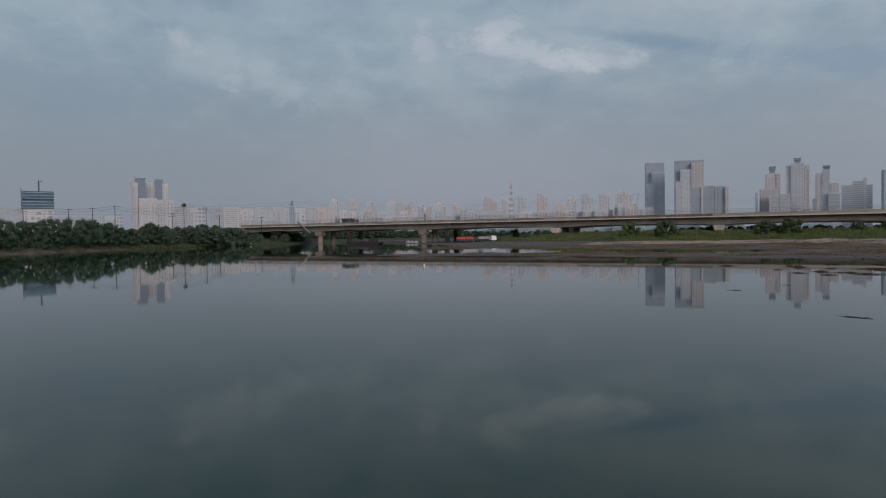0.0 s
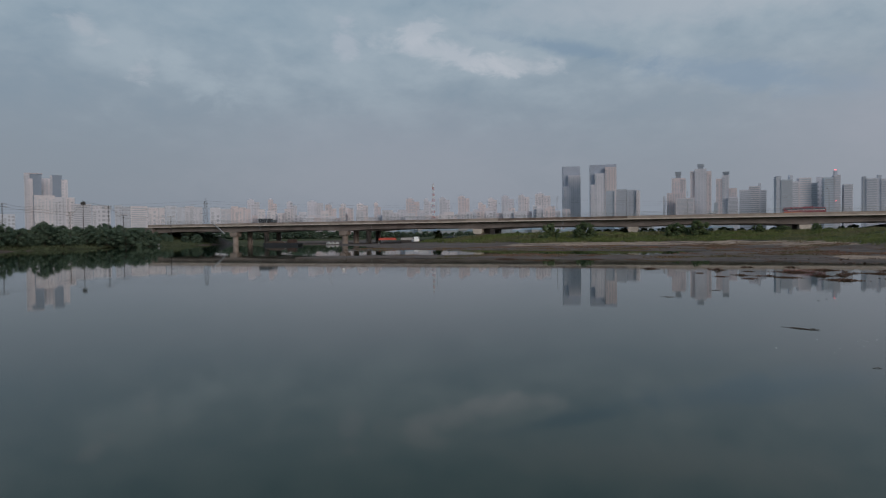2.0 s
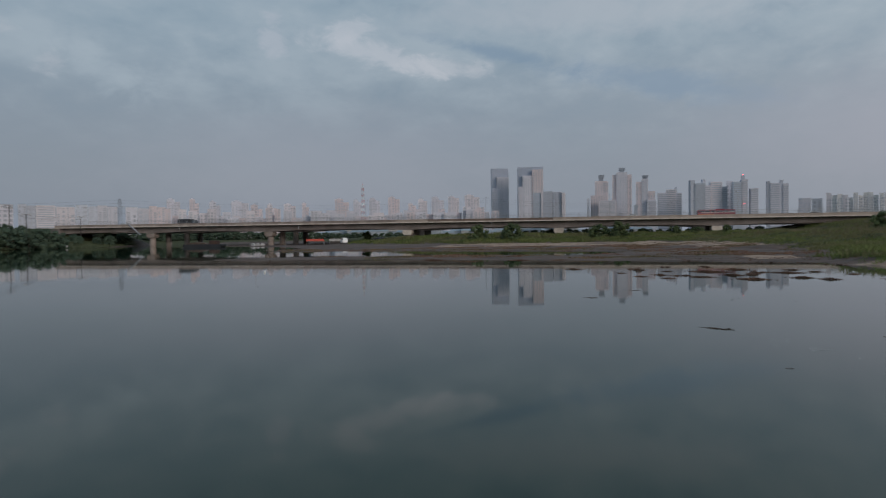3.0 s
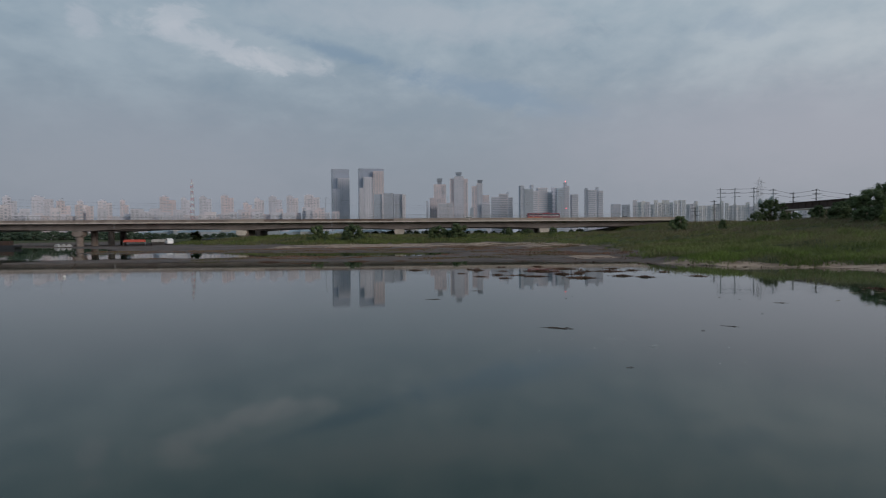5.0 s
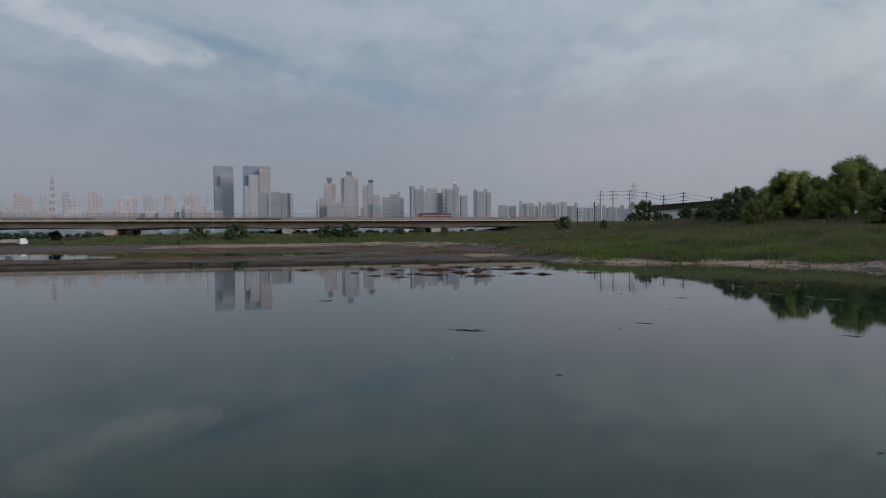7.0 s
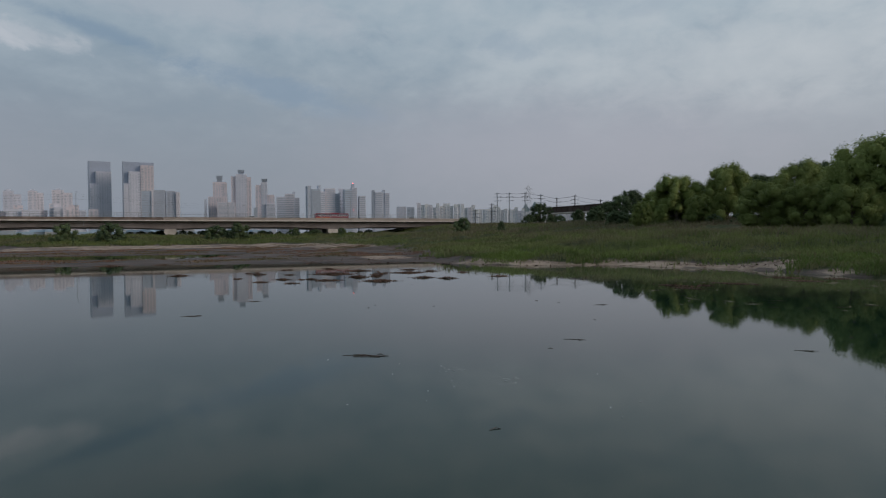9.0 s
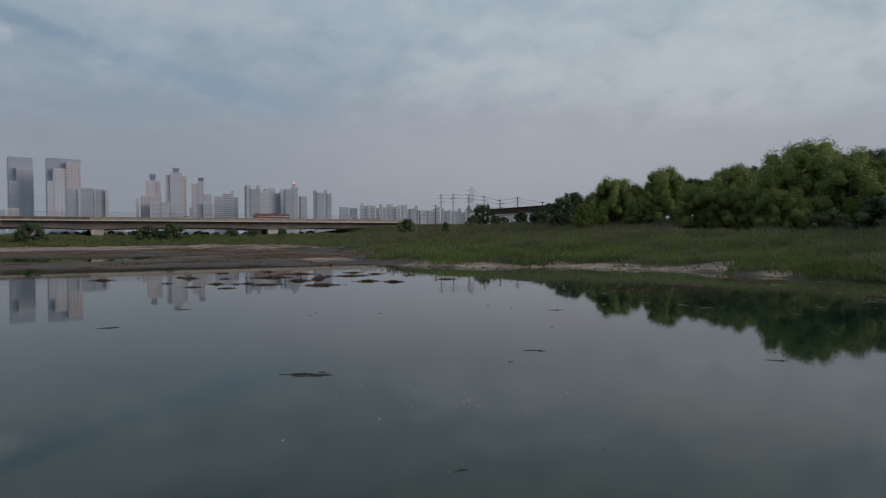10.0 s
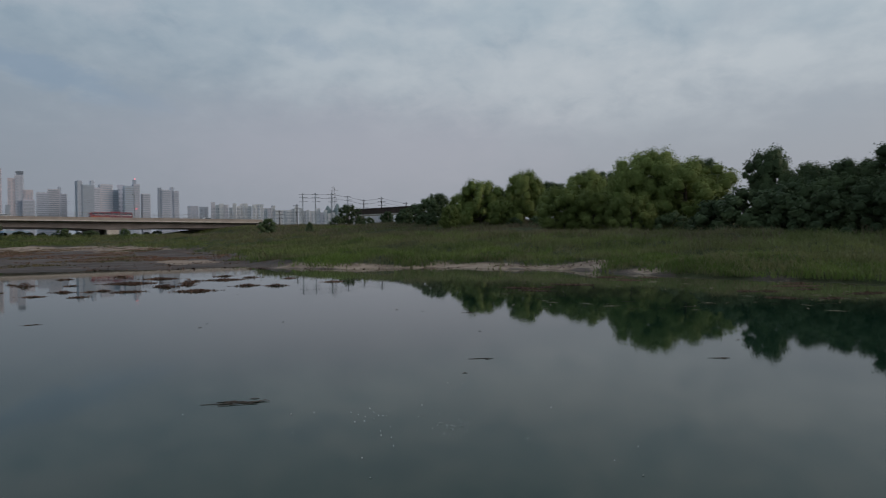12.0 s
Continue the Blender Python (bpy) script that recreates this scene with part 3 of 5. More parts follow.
def coach(m, length, paint, lower, label, category):
    b = thing("bus", m, label, category)
    h = length / 2
    part("body", Geo().prism([(-h, 0.45), (h, 0.45), (h, 2.7), (h - 0.25, 3.15), (-h + 0.25, 3.15), (-h, 2.7)], -1.2, 1.2), paint, b)
    part("skirt", Geo().box(-h * 0.55, 0, 0.95, h * 0.85, 2.46, 0.8), lower, b)
    for k in range(6):
        x = -h + 1.1 + k * (length - 2.2) / 5
        part("side_window", Geo().box(x, 0, 2.42, (length - 2.2) / 5 - 0.25, 2.45, 0.55), GLASS, b)
    part("windscreen", Geo().box(-h, 0, 2.0, 0.06, 2.1, 1.1), GLASS, b)
    part("side_stripe", Geo().box(0.3, 0, 2.02, length - 1.4, 2.44, 0.14), TARP_WHITE, b)
    part("roof_unit", Geo().box(h * 0.2, 0, 3.27, 2.4, 1.5, 0.24), paint, b)
    wheels(b, (-h + 2.4, h - 2.6), 1.1, 0.48)


def car(m, paint, label, tall=1.45, length=4.4, name="car"):
    c = thing(name, m, label, name)
    h = length / 2
    k = tall - 1.45
    part("body", Geo().prism([(-h, 0.3), (h, 0.3), (h, 0.75 + k * .4), (h * 0.93, 0.95 + k * .5), (h * 0.55, 1.0 + k * .5), (-h * 0.5, 1.02 + k * .5), (-h * 0.95, 0.95 + k * .5), (-h, 0.7)], -0.88, 0.88), paint, c)
    part("cabin", Geo().prism([(h * 0.55, 0.95 + k * .5), (h * 0.2, tall), (-h * 0.55, tall), (-h * 0.85, 0.95 + k * .5)], -0.76, 0.76), paint, c)
    part("window", Geo().prism([(h * 0.46, 1.0 + k * .5), (h * 0.17, tall - 0.09), (-h * 0.5, tall - 0.09), (-h * 0.74, 1.0 + k * .5)], -0.78, 0.78), GLASS, c)
    part("windscreen", Geo().prism([(h * 0.57, 0.98 + k * .5), (h * 0.23, tall - 0.06), (h * 0.19, tall - 0.06), (h * 0.5, 0.98 + k * .5)], -0.66, 0.66), GLASS, c)
    wheels(c, (-h * 0.62, h * 0.62), 0.8, 0.32)
    for y in (-0.62, 0.62):
        part("headlight", Geo().box(h, y, 0.72, 0.05, 0.3, 0.14), TARP_WHITE, c)


def lorry(m, label):
    c = thing("truck", m, label, "truck")
    part("cargo_box", Geo().prism([(-3.6, 1.0), (1.6, 1.0), (1.6, 3.0), (1.45, 3.1), (-3.45, 3.1), (-3.6, 3.0)], -1.2, 1.2), CAR_DARK, c)
    part("cab", Geo().prism([(1.8, 0.6), (3.6, 0.6), (3.6, 1.6), (3.2, 2.5), (1.8, 2.5)], -1.1, 1.1), CAR_DARK, c)
    part("cab_window", Geo().prism([(2.3, 1.6), (3.5, 1.6), (3.22, 2.3), (2.3, 2.3)], -1.12, 1.12), GLASS, c)
    part("chassis", Geo().box(0, 0, 0.75, 7.0, 0.9, 0.3), DARK_STEEL, c)
    wheels(c, (-2.6, -1.7, 2.7), 1.0, 0.45)


coach(BRIDGE @ pose(102.5, 4.2, 7.85) @ Matrix.Diagonal((1, 1, 0.78, 1)), 11.4, BUS_RED, BUS_ORANGE, "red and orange city bus on the bridge", "bus")
car(BRIDGE @ pose(76.0, 4.0, 7.85, rz=180), CAR_WHITE, "white saloon car driving on the bridge")
car(BRIDGE @ pose(133.0, 8.0, 7.85), CAR_WHITE, "white saloon car driving near the bridge end")
lorry(BRIDGE @ pose(-88.0, 4.0, 7.85) @ Matrix.Diagonal((1, 1, 0.82, 1)), "dark box truck driving on the bridge")

# ---------------------------------------------------------------- far towers


front = random.Random(61)


def volume(parent, dx, dy, wide, deep, tall, wall, style, far_off=False, base=0.0):
    """One block of a tower: walls, floor bands or window columns on its front and sides."""
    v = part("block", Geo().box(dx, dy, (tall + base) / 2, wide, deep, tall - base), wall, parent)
    win = Geo()
    floors = max(int((tall - base) / 3.0), 1)
    if style == "bands":
        for k in range(1, floors):
            z = base + k * 3.0
            win.box(dx, dy, z + 0.75, wide * 0.86, deep + 0.5, 1.5)
            win.box(dx, dy, z + 0.75, wide + 0.5, deep * 0.6, 1.5)
    elif style == "columns":
        n = max(int(wide / 5.5), 2)
        for i in range(n):
            x = dx + (i + 0.5) * wide / n - wide / 2
            part_of = front.choice((0.30, 0.42, 0.55, 0.68))
            step = front.choice((3.0, 3.0, 6.0))
            stop = tall - front.choice((2.0, 3.0, 6.0, 9.0))
            z = base + 3.0
            while z < stop:
                win.box(x + front.uniform(-0.3, 0.3), dy, z + step * 0.26, wide / n * part_of, deep + 0.5, step * front.uniform(0.46, 0.66))
                z += step
    elif style == "glass":
        n = max(int(wide / 4.0), 2)
        for i in range(n):
            x = dx + (i + 0.5) * wide / n - wide / 2
            win.box(x, dy, (tall + base) / 2 + 1, wide / n * 0.8, deep + 0.5, tall - base - 4)
    if win.v:
        # Window colours already hold haze; WINDOW_FAR serves towers beyond 1250 m.
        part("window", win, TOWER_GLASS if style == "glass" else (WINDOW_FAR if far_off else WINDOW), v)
    return v


def crown(parent, dx, dy, wide, deep, z, tall, mat):
    v = part("roof_crown", Geo().box(dx, dy, z + tall * 0.25, wide * 0.8, deep * 0.8, tall * 0.5).box(dx, dy, z + tall * 0.75, wide, deep, tall * 0.5), mat, parent)
    return v


def tower(az, d, blocks, label, crowns=(), turn=0.0, group="", name="apartment_tower"):
    x, y = polar(az, d)
    z = height(x, y)
    t = thing(name, facing(x, y, z, turn), label, "building", group)
    for b in blocks:
        volume(t, *b, far_off=d > 1250)
    for c in crowns:
        crown(t, *c)
    return t


GREY_TWIN = "hazy grey high-rise tower with a dark glass crown"
tower(19.26, 1702, [(0, 8, 46, 22, 187, TOWER_GLASS, ""), (6, -8, 33, 14, 162, WALL_GREY, "columns"), (-14, -10, 20, 14, 132, WALL_GREY, "columns")], GREY_TWIN, turn=8)
tower(22.08, 1602, [(0, 8, 65, 22, 178, TOWER_GLASS, ""), (-9, -8, 25, 14, 155, WALL_GREY, "columns"), (17, -9, 27, 16, 170, WALL_CREAM, "columns"), (-24, -8, 16, 12, 127, WALL_GREY, "columns")], GREY_TWIN, turn=5)
tower(23.22, 1202, [(-10, 0, 17, 20, 83, BLUE_GLASS, "bands"), (9, -2, 20, 18, 85, SHADE_GREY, "columns"), (-1, -11, 3, 3, 85, WALL_WHITE, "")], "blue-grey office block with a white edge pier", turn=-6)
tower(24.73, 1202, [(-3, 0, 15, 18, 84, SHADE_GREY, "columns"), (8, -4, 5, 18, 82, WALL_WHITE, "")], "slate-grey office block with a white side wall", turn=-6)
CREAM3 = "cream stepped apartment high-rise with a dark roof crown"
tower(28.46, 1602, [(0, 0, 30, 24, 136, WALL_CREAM, "columns"), (-5, -4, 42, 20, 100, WALL_CREAM, "columns"), (12, -6, 10, 14, 134, WALL_CREAM, "columns")], CREAM3, [(0, 0, 14, 12, 136, 16, CROWN)], group="cream towers")
tower(30.26, 1602, [(0, 0, 26, 26, 156, WALL_GREY, "columns"), (-15, 0, 16, 18, 151, WALL_CREAM, "columns"), (16, -2, 15, 18, 150, WALL_CREAM, "columns")], CREAM3, [(0, 0, 15, 13, 156, 12, CROWN)], group="cream towers")
tower(29.0, 1562, [(0, 0, 41, 20, 85, WALL_WHITE, "bands")], "low white apartment slab between the taller cream towers")
tower(32.0, 1602, [(6, 0, 15, 20, 138, WALL_GREY, "columns"), (-8, 0, 13, 18, 131, WALL_CREAM, "columns"), (22, -2, 17, 18, 107, WALL_CREAM, "columns")], CREAM3, [(7, 0, 14, 12, 138, 9, CROWN)], group="cream towers")
tower(32.8, 1592, [(0, 0, 22, 16, 85, WALL_GREY, "bands")], "low grey apartment slab between taller towers")
tower(31.45, 1550, [(0, 0, 8, 12, 72, BLUE_GLASS, "")], "narrow blue-grey block between the cream towers")
tower(27.3, 1580, [(0, 0, 6, 12, 92, SHADE_GREY, "")], "narrow grey block beside the cream towers")
BALC = "grey apartment tower with pale balcony bands"
tower(33.70, 1052, [(0, 0, 16, 14, 67, WALL_GREY, "bands")], BALC, group="riverside towers")
tower(34.50, 1052, [(-2, 0, 15, 14, 72, WALL_WHITE, "bands"), (5, -2, 4, 8, 76, SHADE_GREY, ""), (10, 1, 8, 12, 66, WALL_GREY, "bands")], BALC, group="riverside towers")
tower(36.62, 961, [(-9.5, 0, 6, 14, 78, SHADE_GREY, ""), (0, 0, 14, 16, 73, BLUE_GLASS, "bands"), (6, -2, 4, 8, 79, SHADE_GREY, ""), (11, 1, 8, 14, 70, WALL_GREY, "bands")], BALC, turn=12, group="riverside towers")
tower(38.11, 971, [(-3, 0, 15, 14, 75, WALL_WHITE, "bands"), (8, 1, 8, 14, 68, SHADE_GREY, "bands")], BALC, turn=12, group="riverside towers")
tower(39.05, 1011, [(0, 0, 9, 14, 78, WALL_GREY, "columns")], BALC, group="riverside towers")
g3 = tower(39.83, 961, [(-4, 0, 12, 14, 73, BLUE_GLASS, "bands"), (5, -1, 8, 12, 76, WALL_GREY, "bands"), (4, 0, 4, 5, 82, SHADE_GREY, "")], BALC + " and a red warning light", turn=10, group="riverside towers")
part("warning_light", Geo().box(4, -1, 83.4, 1.2, 1.2, 1.0), red_light, g3, "glowing red light")
part("warning_light", Geo().box(4, -8.0, 42, 0.9, 0.5, 0.8), red_light, g3, "glowing red light")
tower(40.87, 961, [(0, 0, 10, 12, 63, WALL_GREY, "bands")], BALC, turn=10, group="riverside towers")
tower(42.58, 961, [(-11, 0, 4, 12, 72, SHADE_GREY, ""), (-3, 0, 12, 14, 69, WALL_GREY, "bands"), (5, -1, 4, 8, 73, SHADE_GREY, ""), (10, 0, 7, 12, 68, WALL_GREY, "bands")], BALC, turn=6, group="riverside towers")
tower(44.55, 1110, [(0, 0, 17, 14, 54, WALL_GREY, "columns")], "pale grey apartment block", group="far apartment blocks")
tower(45.41, 1110, [(0, 0, 14, 14, 53, SHADE_GREY, "columns")], "slate-grey apartment block in a far row", group="far apartment blocks")
# the twin towers and the building site over the western bank
tower(-26.54, 1499, [(-11, 0, 9, 18, 136, WALL_GREY, "columns"), (4, 0, 20, 16, 136, TWIN_GLASS, ""), (-5, -6, 8, 14, 126, WALL_WHITE, "columns")], GREY_TWIN, [(0, 0, 31, 18, 135, 2.5, WALL_CREAM)])
tower(-25.65, 1549, [(0, 0, 21, 16, 132, WALL_WHITE, "columns")], "white apartment tower between two taller ones")
tower(-24.82, 1499, [(-4, -2, 17, 16, 135, TWIN_GLASS, ""), (9, -4, 11, 16, 126, WALL_WHITE, "columns"), (-13, -4, 6, 10, 134, WALL_GREY, "columns")], GREY_TWIN)
tower(-25.82, 1449, [(0, 0, 35, 18, 90, WALL_WHITE, "columns")], "white apartment slab below the twin towers")
tower(-24.48, 1449, [(0, 0, 34, 18, 87, WALL_GREY, "columns"), (9, -9, 14, 6, 86, WALL_WHITE, "columns")], "pale grey apartment slab below the twin towers")
site = tower(-33.6, 899, [(0, 0, 31, 24, 40, WALL_WHITE, "columns")], "concrete tower under construction wrapped in blue netting", name="building_site")
part("netting", Geo().box(0, 0, 45, 32.5, 25.5, 10).box(0, 0, 56.5, 32.5, 25.5, 10).box(0, 0, 51, 29, 23, 3), NET_BLUE, site, "blue safety netting")
for z_ in (42, 45.4, 48.8, 53.0, 56.4, 59.8):
    part("scaffold_board", Geo().box(0, 0, z_, 33.1, 26.1, 0.5), SHADE_GREY, site)
part("crane_mast", Geo().box(1, -5, 66, 1.3, 1.3, 12).box(-17, -5, 40, 0.7, 0.7, 52), DARK_STEEL, site)
part("crane_jib", Geo().tube((-0.5, -5, 72), (5, -5, 75), 0.5, n=4).tube((1, -5, 72), (1, -5, 76), 0.4, n=4), DARK_STEEL, site)
# SHADE_GREY on these three slabs: haze dimming put into the wall colour.
tower(-35.35, 899, [(0, 0, 30, 20, 40, SHADE_GREY, "columns")], "low grey apartment slab beyond the trees", group="far apartment blocks")
tower(-31.0, 1100, [(0, 0, 60, 20, 40, SHADE_GREY, "bands")], "low grey apartment slab beyond the trees", group="far apartment blocks")
tower(-28.9, 1250, [(0, 0, 50, 20, 45, SHADE_GREY, "columns")], "low grey apartment slab beyond the trees", group="far apartment blocks")
for az_, wide_, tall_, wall_ in ((-22.6, 47, 51, WALL_GREY), (-20.4, 20, 50, SHADE_GREY), (-18.5, 46, 49, WALL_WHITE), (-16.3, 30, 50, SHADE_GREY),
                                 (-14.9, 25, 50, WALL_GREY), (-12.7, 31, 48, WALL_GREY), (-11.2, 22, 50, WALL_CREAM)):
    tower(az_, 999, [(-wide_ * 0.25, 0, wide_ * 0.48, 14, tall_, wall_, "bands" if wide_ > 40 else "columns"), (wide_ * 0.25, 2, wide_ * 0.48, 14, tall_ - 1.5, wall_, "columns")],
          "pale apartment slab blocks of one height", group="slab blocks")
rng = random.Random(5)
for az_, wide_, tall_ in ((-9.95, 27, 84), (-8.3, 19, 85), (-6.6, 23, 80), (-4.5, 37, 81), (-3.1, 25, 74), (-1.8, 19, 75), (-0.2, 26, 76), (1.2, 16, 78),
                          (4.5, 32, 87), (5.9, 18, 85), (7.5, 25, 88), (9.3, 27, 91), (11.0, 18, 76), (12.0, 21, 86), (13.4, 29, 90), (14.9, 26, 91), (16.65, 35, 94)):
    wall_ = rng.choice((WALL_WHITE, WALL_CREAM, WALL_GREY))
    tower(az_, 1399, [(-wide_ * 0.2, 0, wide_ * 0.55, 16, tall_, wall_, "columns"), (wide_ * 0.25, 2, wide_ * 0.45, 14, tall_ - rng.uniform(3, 10), wall_, "columns")],
          "pale distant apartment tower in a long row", [(-wide_ * 0.2, 0, wide_ * 0.25, 6, tall_, 3, WALL_GREY)], group="far apartment towers")
for k in range(58):
    az_ = -11 + k * 0.52 + rng.uniform(-0.2, 0.2)
    d_ = rng.uniform(1250, 1340)
    wide_, tall_ = rng.uniform(10, 22), rng.uniform(40, 62)
    tower(az_, d_, [(0, 0, wide_, 14, tall_, rng.choice((WALL_WHITE, WALL_CREAM, WALL_GREY, WALL_GREY)), "columns")], "pale low apartment block in a far row", group="far apartment blocks")
for az_, wide_, tall_ in ((46.75, 33, 72), (48.46, 44, 70), (50.45, 45, 69), (52.47, 46, 65), (54.8, 58, 61), (57.4, 58, 56), (60.2, 58, 52), (63.2, 60, 48)):
    n_ = int(wide_ / 7)
    tower(az_, 1310, [((i + 0.5) * wide_ / n_ - wide_ / 2, rng.uniform(-3, 3), wide_ / n_ * rng.uniform(0.88, 1.0), 14, tall_ - rng.choice((0, 1, 3, 5, 8)), rng.choice((WALL_PALE, WALL_WHITE, WALL_PALE)), "columns") for i in range(n_)],
          "white apartment blocks standing close in a far row", group="far apartment blocks")

# far hill behind the railway
hv, hf = [], []
for i in range(41):
    for j in range(7):
        a_ = 54.0 + i * 0.14
        x_, y_ = polar(a_, 2600 + j * 60)
        hv.append((x_, y_, 1.5 + 140 * math.sin(math.pi * i / 40) ** 2 * math.sin(math.pi * min(j, 5) / 6) * (1 + 0.15 * math.sin(i * 0.9))))
for i in range(40):
    for j in range(6):
        hf.append((i * 7 + j, i * 7 + j + 1, i * 7 + j + 8, i * 7 + j + 7))
HILL = surface("far_wooded_hill", (0.16, 0.20, 0.20), (0.12, 0.16, 0.16), 0.01, 0.9)
tagged(new("backdrop_hill", bulk_mesh("backdrop_hill", hv, hf, HILL)), "low wooded hill far behind the town", "hill", kind="structure")

# ---------------------------------------------------------------- masts, pylons and poles


def lattice(x, y, tall, foot, top, arms, label, name, mats, r=0.16):
    z = height(x, y)
    p = thing(name, facing(x, y, z, 20), label, "pylon")
    n = max(int(tall / 5), 4)
    for k in range(n):
        z0, z1 = tall * k / n, tall * (k + 1) / n
        w0, w1 = foot + (top - foot) * k / n, foot + (top - foot) * (k + 1) / n
        g = Geo()
        c0 = [(sx * w0 / 2, sy * w0 / 2, z0) for sx, sy in ((-1, -1), (1, -1), (1, 1), (-1, 1))]
        c1 = [(sx * w1 / 2, sy * w1 / 2, z1) for sx, sy in ((-1, -1), (1, -1), (1, 1), (-1, 1))]
        for i in range(4):
            g.tube(c0[i], c1[i], r, n=4).tube(c0[i], c1[(i + 1) % 4], r * 0.6, n=4).tube(c1[i], c1[(i + 1) % 4], r * 0.6, n=4)
        part("lattice_section", g, mats[k % len(mats)], p)
    for za, half in arms:
        part("cross_arm", Geo().tube((-half, 0, za), (half, 0, za), r, n=4).tube((-half, 0, za), (0, 0, za + half * 0.3), r * 0.7, n=4).tube((half, 0, za), (0, 0, za + half * 0.3), r * 0.7, n=4), mats[0], p)
    part("spike", Geo().tube((0, 0, tall), (0, 0, tall * 1.05), r, n=4), mats[0], p)


lattice(*polar(6.43, 1099), 94, 7, 2.4, (), "tall red and white lattice radio mast", "radio_mast", (RED_STEEL, WHITE_STEEL), 0.17)
lattice(*polar(-13.89, 399), 24, 3.0, 1.0, ((16, 2.8), (19, 2.4), (22, 2.0)), "grey lattice electricity pylon beyond the bridge", "electricity_pylon", (DARK_STEEL,), 0.055)
lattice(*polar(55.78, 330), 25.0, 3.6, 1.2, ((18.2, 2.6), (21.2, 3.4), (23.4, 2.6)), "grey lattice electricity pylon behind the railway", "electricity_pylon", (STEEL,), 0.055)


def wire(points, r, label, name="overhead_wire"):
    """A sagging line through the tops given."""
    g = Geo()
    for a, b in zip(points, points[1:]):
        a, b = Vector(a), Vector(b)
        sag = (b - a).length * 0.018
        last = a
        for k in range(1, 7):
            t = k / 6
            q = a.lerp(b, t) - Vector((0, 0, 4 * sag * t * (1 - t)))
            g.tube(last, q, r, n=4)
            last = q
    tagged(new(name, g.mesh(name, DARK_STEEL)), label, "cable")


def utility_pole(x, y, top, label, arms=(0.6,), half=1.1, drum=False, lean=0.0, r=0.16):
    z = height(x, y)
    tall = top - z
    p = thing("utility_pole", facing(x, y, z), label, "utility pole", "poles beside the river")
    part("pole", Geo().tube((0, 0, -0.3), (lean, 0, tall), r, r * 0.7, 8), DARK_STEEL, p)
    for a in arms:
        part("cross_arm", Geo().box(lean, 0, tall - a, half * 2, 0.09, 0.10), DARK_STEEL, p)
        for x_ in (-half * 0.85, -half * 0.4, half * 0.4, half * 0.85):
            part("insulator", Geo().tube((lean + x_, 0, tall - a + 0.05), (lean + x_, 0, tall - a + 0.32), 0.06, n=6), PALE, p)
    if drum:
        part("transformer", Geo().tube((0.45, 0, tall - 1.7), (0.45, 0, tall - 0.5), 0.36, n=10).tube((-0.4, 0, tall - 1.6), (-0.4, 0, tall - 0.6), 0.3, n=10), DARK_STEEL, p)


POLE = "grey concrete utility pole with cross arms"
left_poles = []
for az_, d_, top_, drum_, arms_ in ((-23.04, 256, 16.8, True, (2.4,)), (-21.26, 262, 15.4, False, (0.4, 1.3)), (-28.31, 240, 14.6, False, (0.3, 1.2)), (-29.93, 236, 13.6, False, (0.3,)),
                                    (-23.95, 250, 12.4, False, (0.3, 1.2)), (-34.6, 225, 12.6, False, (0.3, 1.1)), (-31.6, 238, 13.2, False, (0.3,)), (-20.16, 232, 11.0, False, (0.3,)), (-16.61, 262, 11.5, False, (0.3,))):
    x_, y_ = polar(az_, d_)
    utility_pole(x_, y_, top_, "dark utility pole carrying a transformer" if drum_ else POLE, arms_, 1.2, drum_, r=0.14)
    left_poles.append((az_, x_, y_, top_))
left_poles.sort()
for dz_ in (0.0, 0.9):
    wire([(x_, y_, top_ - 0.2 - dz_) for _, x_, y_, top_ in left_poles], 0.035, "thin dark overhead power line")

for dz_, dx_ in ((0.0, 0.0), (1.6, 2.0), (3.4, -2.0)):
    wire([(-330 + dx_, 372, 27 - dz_), (-95.8 + dx_, 387.3, 25.5 - dz_), (150 + dx_, 470, 33 - dz_), (420 + dx_, 560, 40 - dz_)], 0.034, "thin high-voltage line hung between pylons")

# railway masts on the levee
right = [(50.69, 12.4), (52.17, 14.6), (52.67, 18.7), (53.76, 18.7), (55.17, 18.7), (56.58, 17.9), (58.0, 16.5), (59.58, 17.4), (61.8, 15.5)]
tops = []
for az_, top_ in right:
    x_, y_ = polar(az_, 240)
    z_ = height(x_, y_)
    p_ = thing("catenary_mast", facing(x_, y_, z_), "slim grey railway catenary mast with brackets", "mast", "masts along the railway")
    part("mast", Geo().box(0, 0, (top_ - z_) / 2, 0.32, 0.32, top_ - z_), STEEL if top_ > 17.5 else DARK_STEEL, p_)
    for q_ in (0.5, 1.7, 3.2):
        part("bracket", Geo().tube((-1.3, 0, top_ - z_ - q_), (1.7 if q_ > 1 else 0.9, 0, top_ - z_ - q_ + 0.15), 0.065, n=5), DARK_STEEL, p_)
    tops.append((x_, y_, top_ - 0.4))
wire(tops[2:], 0.05, "thin dark railway feeder line")
wire([(x_, y_, z_ - 1.4) for x_, y_, z_ in tops[2:]], 0.05, "thin dark railway feeder line")


